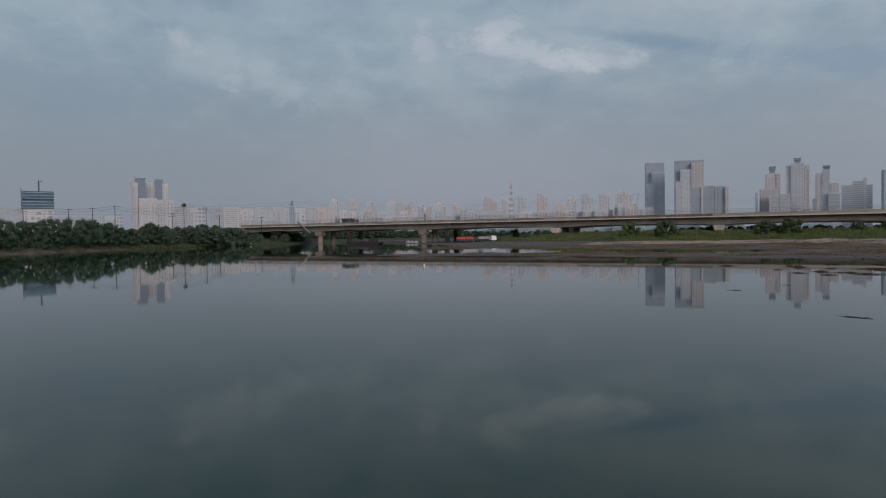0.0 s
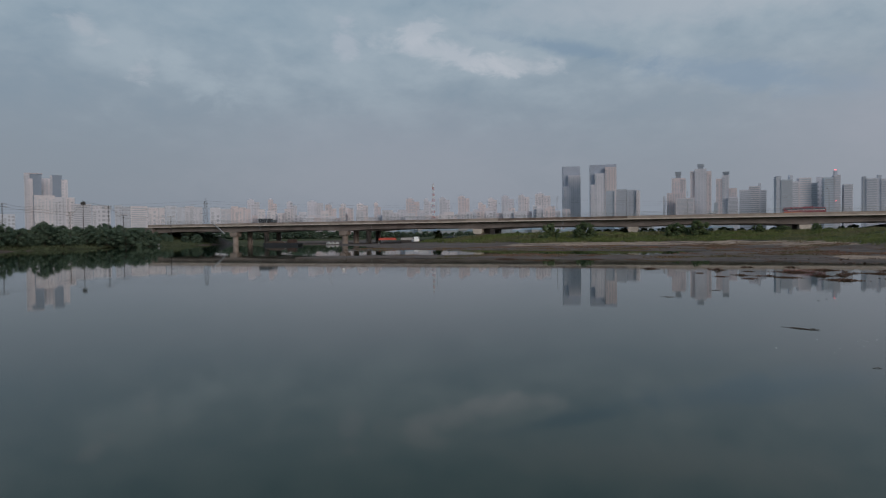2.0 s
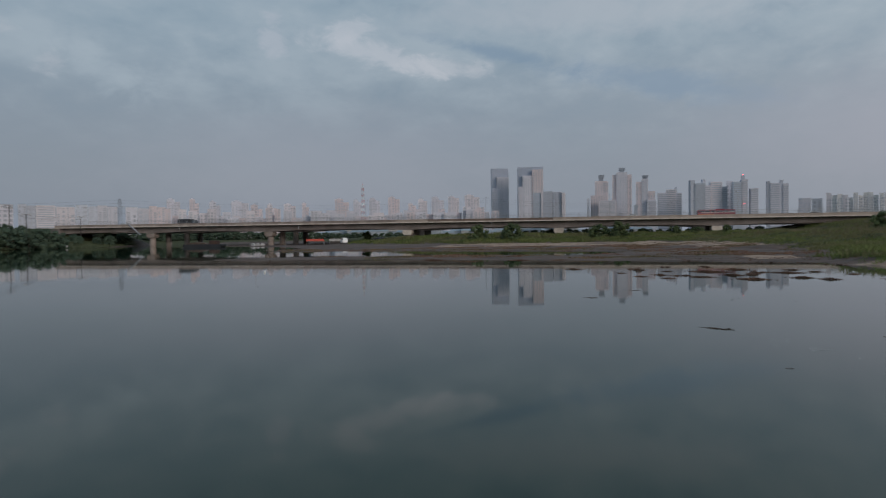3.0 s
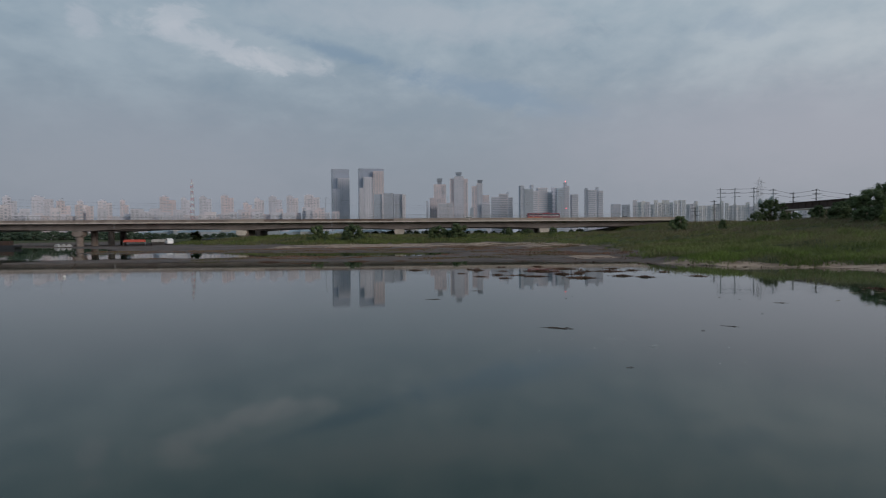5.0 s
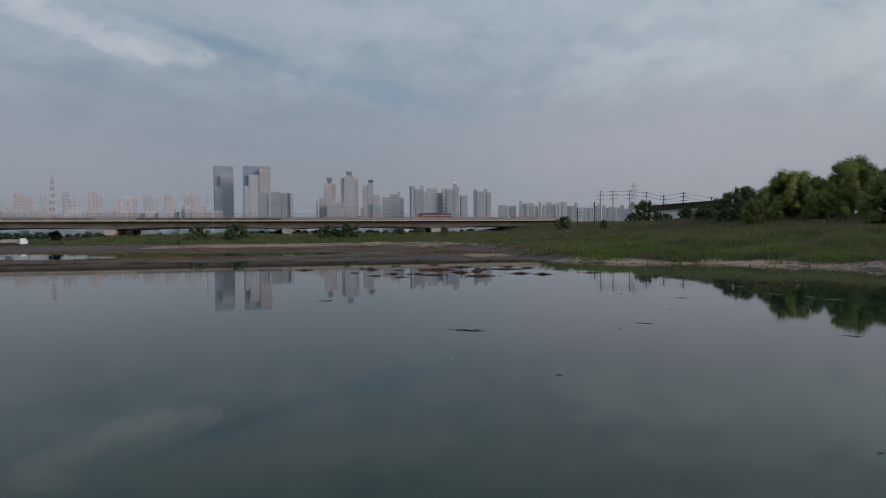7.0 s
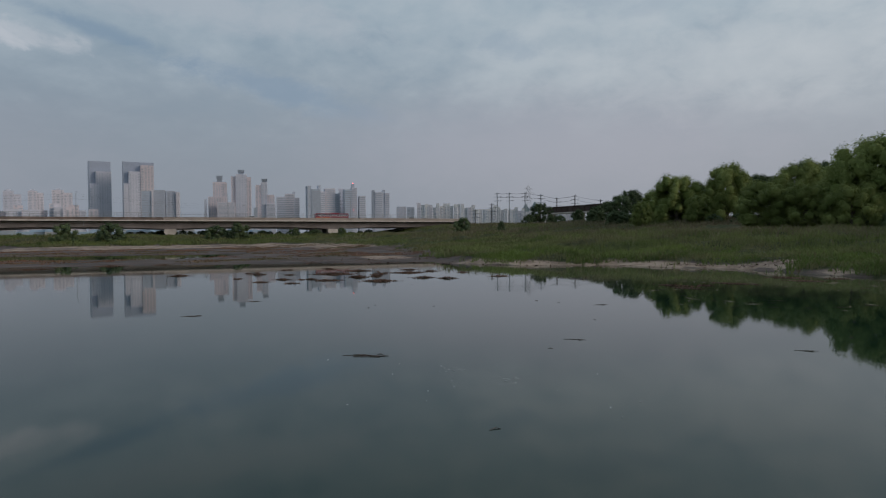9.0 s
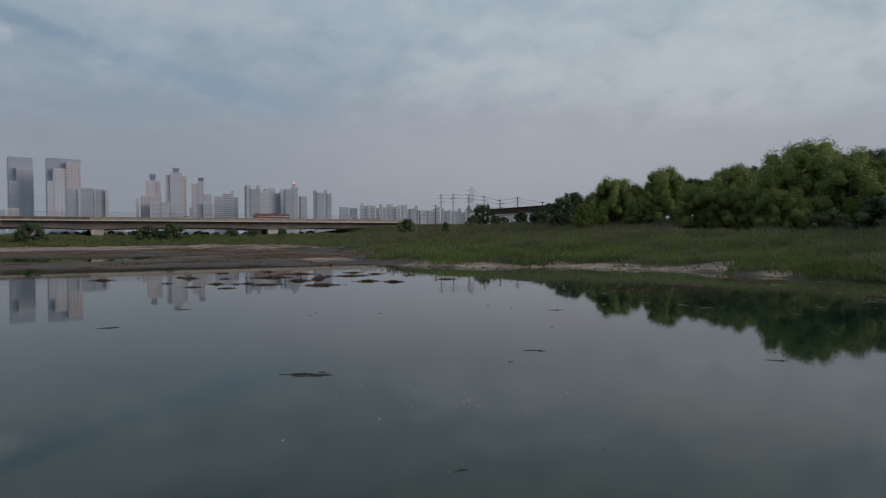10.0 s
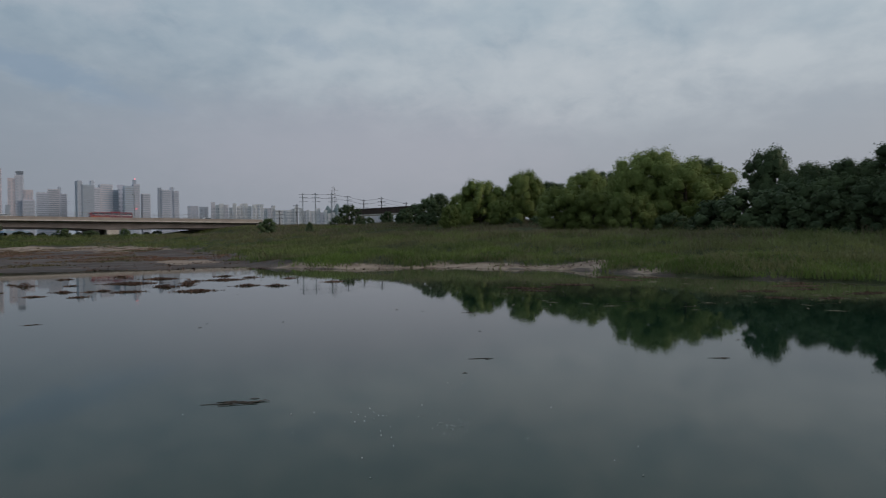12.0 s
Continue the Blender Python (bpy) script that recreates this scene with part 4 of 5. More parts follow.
def plate_girder():
    """The dark brown railway girder above the levee."""
    a, b = Vector((186.0, 121.5, 0)), Vector((166.0, 86.0, 0))
    d = b - a
    m = Matrix.Translation((a.x, a.y, 0)) @ Matrix.Rotation(math.atan2(d.y, d.x), 4, "Z")
    n = d.length
    g = thing("plate_girder", m, "dark brown steel railway girder above the bank", "bridge")
    z0, z1 = 10.0, 9.6
    part("web", Geo().prism([(0, z0), (n, z1), (n, z1 + 1.75), (0, z0 + 1.75)], -0.25, 0.25), RUST, g)
    part("top_flange", Geo().prism([(0, z0 + 1.76), (n, z1 + 1.76), (n, z1 + 1.95), (0, z0 + 1.95)], -0.6, 0.6), RUST, g)
    part("deck_edge", Geo().prism([(0, z0 - 0.35), (n, z1 - 0.35), (n, z1 - 0.01), (0, z0 - 0.01)], -0.8, 3.5), PALE, g, "pale concrete deck edge")
    for k in range(12):
        x = (k + 0.5) * n / 12
        z = z0 + (z1 - z0) * x / n
        part("stiffener", Geo().box(x, -0.34, z + 0.88, 0.14, 0.18, 1.7), RUST, g)
    for x in (2.0, n * 0.5, n - 2.0):
        base = height(*(m @ Vector((x, 1.5, 0)))[:2])
        z = z0 + (z1 - z0) * x / n - 0.36
        part("column", Geo().box(x, 1.5, (z + base - 0.5) / 2, 1.4, 2.4, z - base + 0.5), CONCRETE, g)


plate_girder()

# ---------------------------------------------------------------- trees


def leaf_quads(pos, nor, size, long, rs, hang=0.0):
    """A small folded leaf clump at each place, turned about its normal."""
    n = len(pos)
    nor = nor / (np.linalg.norm(nor, axis=1, keepdims=True) + 1e-9)
    ref = rs.normal(size=(n, 3))
    a = np.cross(nor, ref) + hang * (nor * nor[:, 2:3] - np.array([0, 0, 1.0]))
    a /= np.linalg.norm(a, axis=1, keepdims=True) + 1e-9
    b = np.cross(nor, a)
    s = size * rs.uniform(0.55, 1.35, (n, 1))
    v = np.stack([pos - a * s * long, pos - b * s * 0.55 + nor * s * 0.15, pos + a * s * long, pos + b * s * 0.55 - nor * s * 0.1], 1)
    return v.reshape(-1, 3), np.arange(4 * n).reshape(n, 4)


def puffs(rs, centres, radii, leaves, flat, ragged):
    """Leaf places and normals on many small rounded clumps."""
    share = radii ** 2 / np.sum(radii ** 2)
    pick = rs.choice(len(radii), leaves, p=share)
    d = rs.normal(size=(leaves, 3))
    d[:, 2] += 0.3
    out = centres[pick] - np.array([0, 0, 0.4])
    d += 0.75 * out / (np.linalg.norm(out, axis=1, keepdims=True) + 1e-6) * rs.uniform(0.4, 1.6, (leaves, 1))
    d /= np.linalg.norm(d, axis=1, keepdims=True)
    r = radii[pick][:, None] * rs.uniform(0.70, 1.04, (leaves, 1)) * (1 + ragged * rs.normal(size=(leaves, 1)))
    return centres[pick] + d * r * np.array([1, 1, flat]), d + rs.normal(size=(leaves, 3)) * 0.24


def crown_shape(rs, count, wide, low, high, belly, lo_r, hi_r):
    """Centres and radii of clumps on an uneven egg-shaped crown; belly is the height of its widest part."""
    k = np.arange(count)
    h = low + (high - low) * (k + 0.5) / count
    up_ = np.where(h > belly, (h - belly) / (high * 1.04 - belly), (belly - h) / max(belly - low * 0.2, 0.05) * 0.75)
    reach = wide * np.sqrt(np.clip(1 - np.abs(up_) ** 2.6, 0.02, 1))
    a = k * 2.39996 + rs.uniform(-0.3, 0.3, count)
    reach = reach * (1 + 0.16 * np.sin(2 * a + rs.uniform(0, 6)) + 0.12 * np.sin(3 * a + 9 * h + rs.uniform(0, 6)))
    q = np.where(rs.uniform(size=count) < 0.8, rs.uniform(0.72, 1.0, count), rs.uniform(0.1, 0.6, count))
    r = rs.uniform(lo_r, hi_r, count)
    reach = np.maximum(reach - 0.6 * r, 0.01) * q
    return np.column_stack([reach * np.cos(a), reach * np.sin(a), h + rs.normal(size=count) * 0.02]), r


def rounded_block(n=3):
    """A sphere of six square patches, n by n faces each."""
    v, f = [], []
    for axis in range(3):
        for sign in (-1, 1):
            k = len(v)
            for a in range(n + 1):
                for b in range(n + 1):
                    p = [0.0, 0.0, 0.0]
                    p[axis], p[(axis + 1) % 3], p[(axis + 2) % 3] = sign, sign * (2 * a / n - 1), 2 * b / n - 1
                    v.append(p)
            f += [(k + a * (n + 1) + b, k + (a + 1) * (n + 1) + b, k + (a + 1) * (n + 1) + b + 1, k + a * (n + 1) + b + 1) for a in range(n) for b in range(n)]
    v = np.array(v)
    return v / np.linalg.norm(v, axis=1, keepdims=True), np.array(f)


ROUND = {n: rounded_block(n) for n in (2, 3)}


def filling(rs, centres, radii, flat, fine=3, scale=0.58):
    """The dense inner foliage of each clump, uneven, behind its outer leaves."""
    v, f = ROUND[fine]
    n = len(radii)
    push = 1 + 0.11 * np.sin(v[None] * 4.3 + rs.uniform(0, 6, (n, 1, 3))).sum(axis=2)
    pos = centres[:, None] + v[None] * (push * radii[:, None] * scale)[..., None] * np.array([1, 1, flat])
    faces = f[None] + (np.arange(n) * len(v))[:, None, None]
    return pos.reshape(-1, 3), faces.reshape(-1, 4)


def joined(a, b):
    return np.concatenate([a[0], b[0]]), np.concatenate([a[1], b[1] + len(a[0])])


def limbs(rs, centres, radii, thick, fork):
    g = Geo()
    g.tube((0, 0, -0.03), (0.01, 0.0, fork), thick, thick * 0.72, 8).tube((0.01, 0, fork), (0.0, 0.01, 0.7), thick * 0.72, thick * 0.2, 7)
    for c in centres[::5]:
        z = min(max(c[2] - 0.22, fork * 0.8), 0.6)
        g.tube((0.008, 0, z), tuple(c), thick * 0.3, thick * 0.08, 5)
    return g


def broadleaf(seed, clumps=70, leaves=8600, wide=0.42, low=0.14, size=0.0132, belly=0.5, flat=0.92, r=(0.07, 0.155), leaf=None):
    """A unit-high tree: limbs, and a crown of leaves on many uneven clumps."""
    rs = np.random.RandomState(seed)
    c, rad = crown_shape(rs, clumps, wide, low, 0.90, belly, *r)
    pos, nor = puffs(rs, c, rad, leaves, flat, 0.12)
    v, f = joined(leaf_quads(pos, nor, size, 1.0, rs), filling(rs, c, rad, flat, 3 if leaves > 4000 else 2, 0.58 if leaves > 4000 else 0.64))
    return limbs(rs, c, rad, 0.03, 0.2).mesh("trunk", BARK), bulk_mesh("crown", v, f, leaf or LEAF_DARK)


def willow(seed, clumps=76, leaves=16000, wide=0.54):
    """A unit-high willow: a low domed crown of soft rounded clumps, drawn out downward."""
    rs = np.random.RandomState(seed)
    c, rad = crown_shape(rs, clumps, wide, 0.10, 0.88, 0.42, 0.08, 0.175)
    pos, nor = puffs(rs, c, rad, leaves, 1.05, 0.09)
    below = rs.uniform(size=leaves) < 0.35
    pos[below, 2] -= rs.uniform(0.0, 0.06, int(below.sum()))
    keep = pos[:, 2] > 0.04
    v, f = joined(leaf_quads(pos[keep], nor[keep], 0.0102, 1.7, rs, 1.6), filling(rs, c, rad, 1.05))
    return limbs(rs, c, rad, 0.045, 0.2).mesh("trunk", BARK), bulk_mesh("crown", v, f, LEAF_WILLOW)


BROAD = [broadleaf(11), broadleaf(12, 80, 8600, 0.38), broadleaf(13, 66, 8600, 0.50, 0.08, belly=0.42), broadleaf(14, 74, 8600, 0.34, 0.24, belly=0.6)]
BANK_TREE = [broadleaf(seed_, 64, 4600, wide_, 0.10, 0.0168, 0.45, 1.25, (0.06, 0.125), LEAF_BANK) for seed_, wide_ in ((15, 0.46), (16, 0.42), (17, 0.50))]
SHRUB = [broadleaf(21, 30, 1750, 0.60, 0.05, 0.039, 0.25, 0.9, (0.15, 0.22)), broadleaf(22, 34, 1750, 0.68, 0.04, 0.039, 0.2, 0.9, (0.14, 0.22))]
FAR_TREE = [broadleaf(23, 34, 1150, 0.5, 0.06, 0.036, 0.3, 0.9, (0.13, 0.20), LEAF_BANK), broadleaf(24, 36, 1150, 0.45, 0.06, 0.036, 0.35, 0.9, (0.13, 0.20), LEAF_BANK)]
BANK_SHRUB = [broadleaf(25, 30, 1750, 0.60, 0.05, 0.039, 0.25, 0.9, (0.15, 0.22), LEAF_BANK), broadleaf(26, 34, 1750, 0.68, 0.04, 0.039, 0.2, 0.9, (0.14, 0.22), LEAF_BANK)]
WILLOW = [willow(31), willow(32, 84), willow(33, 66, 16000, 0.60)]
tree_rng = random.Random(9)


def tree(kind, x, y, top, wide, label, name="tree", group="", ground_z=None):
    """wide: the crown's breadth over the tree's height, against the model's own."""
    z = height(x, y) - 0.05
    tall = max(top - z, 0.8)
    if name == "shrub":
        z -= 0.12 * tall
        tall *= 1.12
    trunk, crown_mesh = kind
    t = thing(name, pose(x, y, z, rz=tree_rng.uniform(0, 360)) @ Matrix.Diagonal((tall * wide * 1.2, tall * wide * 1.2, tall, 1)), label, "shrub" if name == "shrub" else "tree", group)
    part("trunk", trunk, None, t)
    part("crown", crown_mesh, None, t)


WIL, DRK = "rounded light green willow with hanging shoots", "dense dark green broadleaf tree"
for az_, d_, top_, wide_, k_ in ((67.0, 138, 13.9, 0.85, 0), (64.0, 128, 8.2, 0.75, 2), (70.9, 142, 15.9, 0.72, 1), (72.8, 101, 9.6, 0.95, 2), (76.0, 130, 14.6, 0.70, 1), (77.8, 94, 8.0, 0.75, 2),
                                 (80.0, 104, 14.9, 0.74, 0), (82.6, 101, 12.8, 0.95, 2), (78.4, 106, 11.4, 0.85, 0), (75.0, 98, 8.6, 0.9, 2), (68.6, 130, 9.6, 0.8, 0), (65.6, 146, 11.4, 0.8, 1)):
    tree(WILLOW[k_], *polar(az_, d_), top_ * 1.045, wide_, WIL, "willow_tree", "willows on the bank")
for az_, d_, top_, wide_, k_ in ((76.6, 150, 17.2, 0.9, 0), (78.6, 148, 17.0, 0.9, 2), (73.5, 156, 15.5, 1.0, 0), (62.6, 150, 11.5, 0.9, 2), (60.8, 160, 9.6, 0.9, 0), (61.9, 170, 11.2, 1.0, 2), (63.8, 165, 13.6, 0.9, 0),
                                 (87.6, 102, 14.5, 0.62, 3), (85.0, 116, 15.0, 0.62, 1), (84.0, 122, 13.5, 0.8, 0), (90.3, 99, 11.8, 0.8, 1), (92.5, 95, 11.8, 0.85, 0), (95.2, 88, 13.2, 0.9, 2), (98.5, 86, 13.5, 0.9, 0),
                                 (88.9, 92, 9.4, 1.0, 2), (91.0, 88, 9.2, 1.0, 0), (94.0, 80, 8.8, 1.0, 2), (97.5, 74, 8.6, 1.0, 0), (82.0, 128, 14.0, 0.9, 0), (69.0, 158, 14.0, 1.0, 2), (101, 82, 12.5, 1.0, 0), (105, 80, 12.0, 1.0, 2)):
    near_ = 0.84 if az_ > 87 else 1.0
    tree(BROAD[k_], *polar(az_, d_ * near_), 2.35 + (top_ - 2.35) * near_, wide_, DRK, "tree", "dark trees on the bank")
for az_, d_, top_, wide_, k_ in ((83.2, 82, 6.2, 1.0, 0), (85.0, 78, 7.2, 1.0, 1), (87.2, 74, 6.8, 0.9, 0), (81.0, 92, 5.4, 0.9, 1), (89.6, 70, 6.2, 0.9, 0), (92.8, 66, 6.0, 0.9, 1), (79.0, 98, 5.2, 0.9, 0), (75.6, 112, 5.6, 1.0, 1), (71.5, 126, 6.2, 1.0, 0), (69.6, 128, 6.0, 1.0, 1), (62.4, 146, 7.6, 1.0, 1), (60.6, 158, 8.4, 1.0, 0)):
    tree(SHRUB[k_], *polar(az_, d_), top_, wide_, "low dark green shrub under the trees", "shrub", "shrubs on the bank")
for az_, d_, top_, wide_, k_ in ((49.1, 170, 7.1, 0.85, 0), (52.5, 160, 6.0, 0.45, 1), (57.2, 190, 8.6, 0.7, 0), (55.2, 190, 8.6, 0.7, 1), (57.9, 184, 8.0, 0.8, 1), (59.4, 176, 9.2, 0.8, 0)):
    tree(SHRUB[k_], *polar(az_, d_), top_, wide_, "small dark green shrub standing in the grass", "shrub", "shrubs in the grass")
tree(BROAD[2], *polar(56.3, 196), 12.4, 0.85, DRK, "tree", "dark trees on the bank")
# the western bank
for az_, d_, top_, wide_, k_ in ((-39.5, 148, 8.2, 1.2, 0), (-37.4, 150, 7.0, 1.3, 2), (-36.0, 158, 7.2, 1.2, 0), (-34.3, 165, 7.2, 1.3, 2), (-32.8, 172, 8.0, 1.2, 0), (-31.2, 178, 8.2, 1.2, 2), (-30.0, 184, 7.9, 1.2, 1), (-28.7, 190, 7.4, 1.1, 0),
                                 (-27.3, 196, 5.8, 1.3, 2), (-25.6, 206, 7.8, 1.1, 0), (-24.4, 210, 6.0, 1.2, 2), (-22.8, 226, 6.6, 1.4, 2), (-21.4, 232, 6.7, 1.5, 0), (-20.0, 240, 6.8, 1.5, 2), (-18.9, 246, 6.6, 1.4, 0)):
    tree(BANK_TREE[k_], *polar(az_, (d_ + 14) * 0.9), 2.4 + (top_ * 1.03 - 2.4) * 0.92, wide_ * 0.95, "dark green leafy tree on the western bank", "tree", "trees on the western bank")
for k in range(34):
    az_ = -40 + k * 0.66
    x_, y_ = polar(az_, np.interp(az_, [-40, -33, -28, -18], [134, 153, 178, 232]) + tree_rng.uniform(8.5, 12.5))
    tree(BANK_SHRUB[k % 2], x_, y_, tree_rng.uniform(2.6, 4.0), 1.0, "dark green undergrowth along the western bank", "shrub", "undergrowth on the western bank")
for k in range(16):
    x_, y_ = Vector((-97, 279)).lerp(Vector((-200, 326)), k / 15)
    tree(BANK_SHRUB[k % 2], x_ - 3, y_ - 12, 8.6 + tree_rng.uniform(-0.6, 0.7), 0.9, "dark hedge along the bridge approach", "shrub", "hedge along the approach")
for x_, y_, top_ in ((-70, 288, 6.0), (-74, 294, 7.0), (-68, 281, 5.0), (-78, 300, 7.4), (-72, 276, 5.6), (-74, 246, 4.2), (-70, 252, 3.8), (-67, 258, 4.4), (-78, 254, 5.0), (-82, 248, 5.4), (-84, 240, 4.4)):
    tree(BANK_SHRUB[0], x_, y_, top_, 0.9, "dark green bush beside the bridge abutment", "shrub", "bushes near the bridge")
# beyond and under the bridge
for az_, d_, top_, wide_, k_, low_ in ((17.1, 168, 5.6, 0.85, 0, 1), (20.2, 170, 5.9, 0.95, 1, 1), (6.8, 232, 4.8, 0.8, 0, 1), (14.2, 205, 4.0, 0.6, 1, 1), (29.8, 182, 6.2, 0.95, 0, 1), (28.0, 184, 5.6, 1.0, 1, 1), (34.4, 186, 4.9, 1.0, 0, 1), (36.2, 190, 4.6, 1.1, 1, 1), (26.0, 230, 4.6, 1.1, 0, 1),
                                        (31.8, 232, 4.8, 1.2, 1, 1), (38.5, 190, 5.0, 0.8, 0, 1), (23.6, 225, 4.4, 1.0, 1, 1), (11.0, 262, 4.2, 1.2, 0, 1), (12.2, 270, 4.4, 1.2, 1, 1)):
    tree(SHRUB[k_], *polar(az_, d_), top_, wide_, "round dark green bush near the bridge", "shrub", "bushes near the bridge")
for k in range(26):
    az_ = 21.5 + k * 0.78
    tree(BANK_SHRUB[k % 2], *polar(az_, 232 + tree_rng.uniform(0, 9)), tree_rng.uniform(4.1, 5.0), 1.25, "dark green hedge in the shade beyond the bridge", "shrub", "hedge beyond the bridge")
for k in range(46):
    az_ = -19.5 + k * 0.66
    d_ = 350 + tree_rng.uniform(0, 40) if az_ < 2 else 392 + tree_rng.uniform(0, 40)
    tree(FAR_TREE[k % 2], *polar(az_, d_), tree_rng.uniform(5.6, 8.2) if az_ < 2 else tree_rng.uniform(5.0, 6.2), 1.6, "dark green tree in the belt beyond the bridge", "tree", "trees beyond the bridge")

# ---------------------------------------------------------------- low sheds beyond the bridge
for k in range(32):
    az_ = 1.5 + k * 0.98 + tree_rng.uniform(-0.3, 0.3)
    x_, y_ = polar(az_, 455 + tree_rng.uniform(-8, 25))
    z_ = height(x_, y_)
    t_ob = thing("shed", facing(x_, y_, z_, tree_rng.uniform(-20, 20)), "low white shed with a blue sheet roof", "shed", "sheds beyond the bridge")
    w_, h_ = tree_rng.uniform(8, 17), tree_rng.uniform(3.2, 5.6)
    part("wall", Geo().box(0, 0, h_ / 2, w_, 8, h_), SHED_WALL if k % 5 else SHEET, t_ob)
    part("roof", Geo().prism([(-w_ / 2 - 0.4, h_), (w_ / 2 + 0.4, h_), (w_ / 2 - 1, h_ + 1.5), (-w_ / 2 + 1, h_ + 1.5)], -4.4, 4.4), ROOF_BLUE if k % 4 else SHEET, t_ob)

# ---------------------------------------------------------------- things on the far shore


def on_ground(az, d, extra=0.0):
    x, y = polar(az, d)
    return facing(x, y, height(x, y), extra)


car(on_ground(4.7, 216, 100), CAR_WHITE, "white van parked on the muddy shore", 1.95, 4.7, "van")
car(on_ground(7.9, 212, 160), CAR_DARK, "dark car parked on the grassy shore")
tent = thing("awning", on_ground(2.1, 219), "red tarpaulin awning on the shore", "awning")
part("sheet", Geo().prism([(-3.2, 1.3), (3.2, 1.3), (2.9, 2.1), (-2.9, 2.1)], -1.5, 1.5), TARP_RED, tent)
for x_ in (-3, 3):
    for y_ in (-1.4, 1.4):
        part("post", Geo().tube((x_, y_, -0.2), (x_, y_, 1.35), 0.05, n=5), STEEL, tent)
boat = thing("long_tent", on_ground(4.2, 227), "long white plastic tent behind the van", "tent")
part("cover", Geo().prism([(-3.4, 0.9), (3.4, 0.9), (3.4, 1.5), (3.1, 1.8), (-3.1, 1.8), (-3.4, 1.5)], -1.2, 1.2), SHEET, boat)
part("base", Geo().box(0, 0, 0.4, 6.4, 2.2, 0.95), DARK_STEEL, boat)
for k, (az_, d_, s_) in enumerate(((-3.3, 224, 0.8), (-2.9, 226, 0.7), (-2.5, 229, 0.8), (-19.6, 241, 2.7), (-17.6, 246, 0.5))):
    x_, y_ = polar(az_, d_)
    z_ = max(height(x_, y_), 0.0)
    hp = thing("covered_heap", pose(x_, y_, z_, rz=20 * k - 40) @ Matrix.Diagonal((1, 1, 1.0 if s_ < 2 else 0.75, 1)), "white plastic sheeting thrown over a heap", "heap", "heaps on the shore")
    part("sheet", Geo().prism([(-s_, -0.1), (s_, -0.1), (s_ * 0.8, 0.55), (s_ * 0.2, 0.9), (-s_ * 0.5, 0.75), (-s_ * 0.9, 0.35)], -s_ * 0.5, s_ * 0.5), SHEET, hp)

# ---------------------------------------------------------------- grass and reeds


def blades(name, xy, tall, wide, mat, label, seed):
    """Upright blades, two joints each, standing on the ground."""
    rs = np.random.RandomState(seed)
    n = len(xy)
    z = terrain(xy[:, 0], xy[:, 1])[0] - 0.03
    base = np.column_stack([xy, z])
    a = rs.uniform(0, 2 * math.pi, n)
    side = np.column_stack([np.cos(a), np.sin(a), np.zeros(n)]) * (wide * rs.uniform(0.6, 1.4, n) / 2)[:, None]
    lean = rs.normal(size=(n, 2)) * 0.30
    h = tall * rs.uniform(0.55, 1.2, n)
    mid = base + np.column_stack([lean[:, 0] * h * 0.4, lean[:, 1] * h * 0.4, h * 0.6])
    tip = base + np.column_stack([lean[:, 0] * h * 1.5, lean[:, 1] * h * 1.5, h])
    v = np.stack([base - side, base + side, mid + side * 0.9, tip, mid - side * 0.9], 1).reshape(-1, 3)
    k = np.arange(n)[:, None] * 5
    me = bulk_mesh(name, v, np.concatenate([k + np.array([[0, 1, 2, 4]])], 0), mat)
    tips = bulk_mesh(name, v, k + np.array([[4, 2, 3]]), mat)
    bm = bmesh.new()
    bm.from_mesh(me), bm.from_mesh(tips)
    bm.to_mesh(me), bm.free()
    return tagged(new(name, me), label, "grass", kind="stuff")


def scatter(n, x0, x1, y0, y1, keep, seed):
    rs = np.random.RandomState(seed)
    xy = np.column_stack([rs.uniform(x0, x1, n), rs.uniform(y0, y1, n)])
    return xy[keep(*terrain(xy[:, 0], xy[:, 1]), xy[:, 0], xy[:, 1], rs)]


near = scatter(155000, 38.5, 100, -30, 75, lambda z, m, b, l, f, x, y, rs: (b > -0.6) & (rs.uniform(size=len(x)) < np.clip(1.25 - (x - 45) / 70, 0.25, 1) * (0.04 + ease(b, -0.6, 3.2))), 1)
hn = 0.48 + 0.26 * ripple(near[:, 0], near[:, 1], 9, 12) + 0.2 * ease(terrain(near[:, 0], near[:, 1])[2], 0, 26)
blades("bank_grass", near, np.clip(hn, 0.2, 1.0), 0.048, GRASS, "tall green reed grass covering the river bank", 2)
dry = scatter(90000, 54, 175, -30, 135, lambda z, m, b, l, f, x, y, rs: (b > 11) & (ripple(x, y, 22, 14) > -0.35) & (rs.uniform(size=len(x)) < ease(b, 9, 30)), 3)
blades("dry_reeds", dry, np.full(len(dry), 0.95), 0.055, REED_DRY, "brownish seeding reeds above the green grass", 4)
mid_g = scatter(70000, 44, 175, 45, 165, lambda z, m, b, l, f, x, y, rs: (b > 0.3) & (np.hypot(x, y) < 235), 5)
blades("meadow_grass", mid_g, np.clip(0.55 + 0.3 * ripple(mid_g[:, 0], mid_g[:, 1], 12, 15), 0.2, 1.0), 0.10, GRASS, "green meadow grass running up to the bridge", 6)
far_g = scatter(60000, 16, 130, 140, 235, lambda z, m, b, l, f, x, y, rs: (b > 0.3) & ((x - 39.4) * 0.4245 + (y - 213.2) * 0.9054 < -3.5), 7)
blades("far_grass", far_g, np.clip(0.55 + 0.3 * ripple(far_g[:, 0], far_g[:, 1], 12, 16), 0.3, 1.5), 0.17, GRASS, "green grass strip along the far shore", 8)
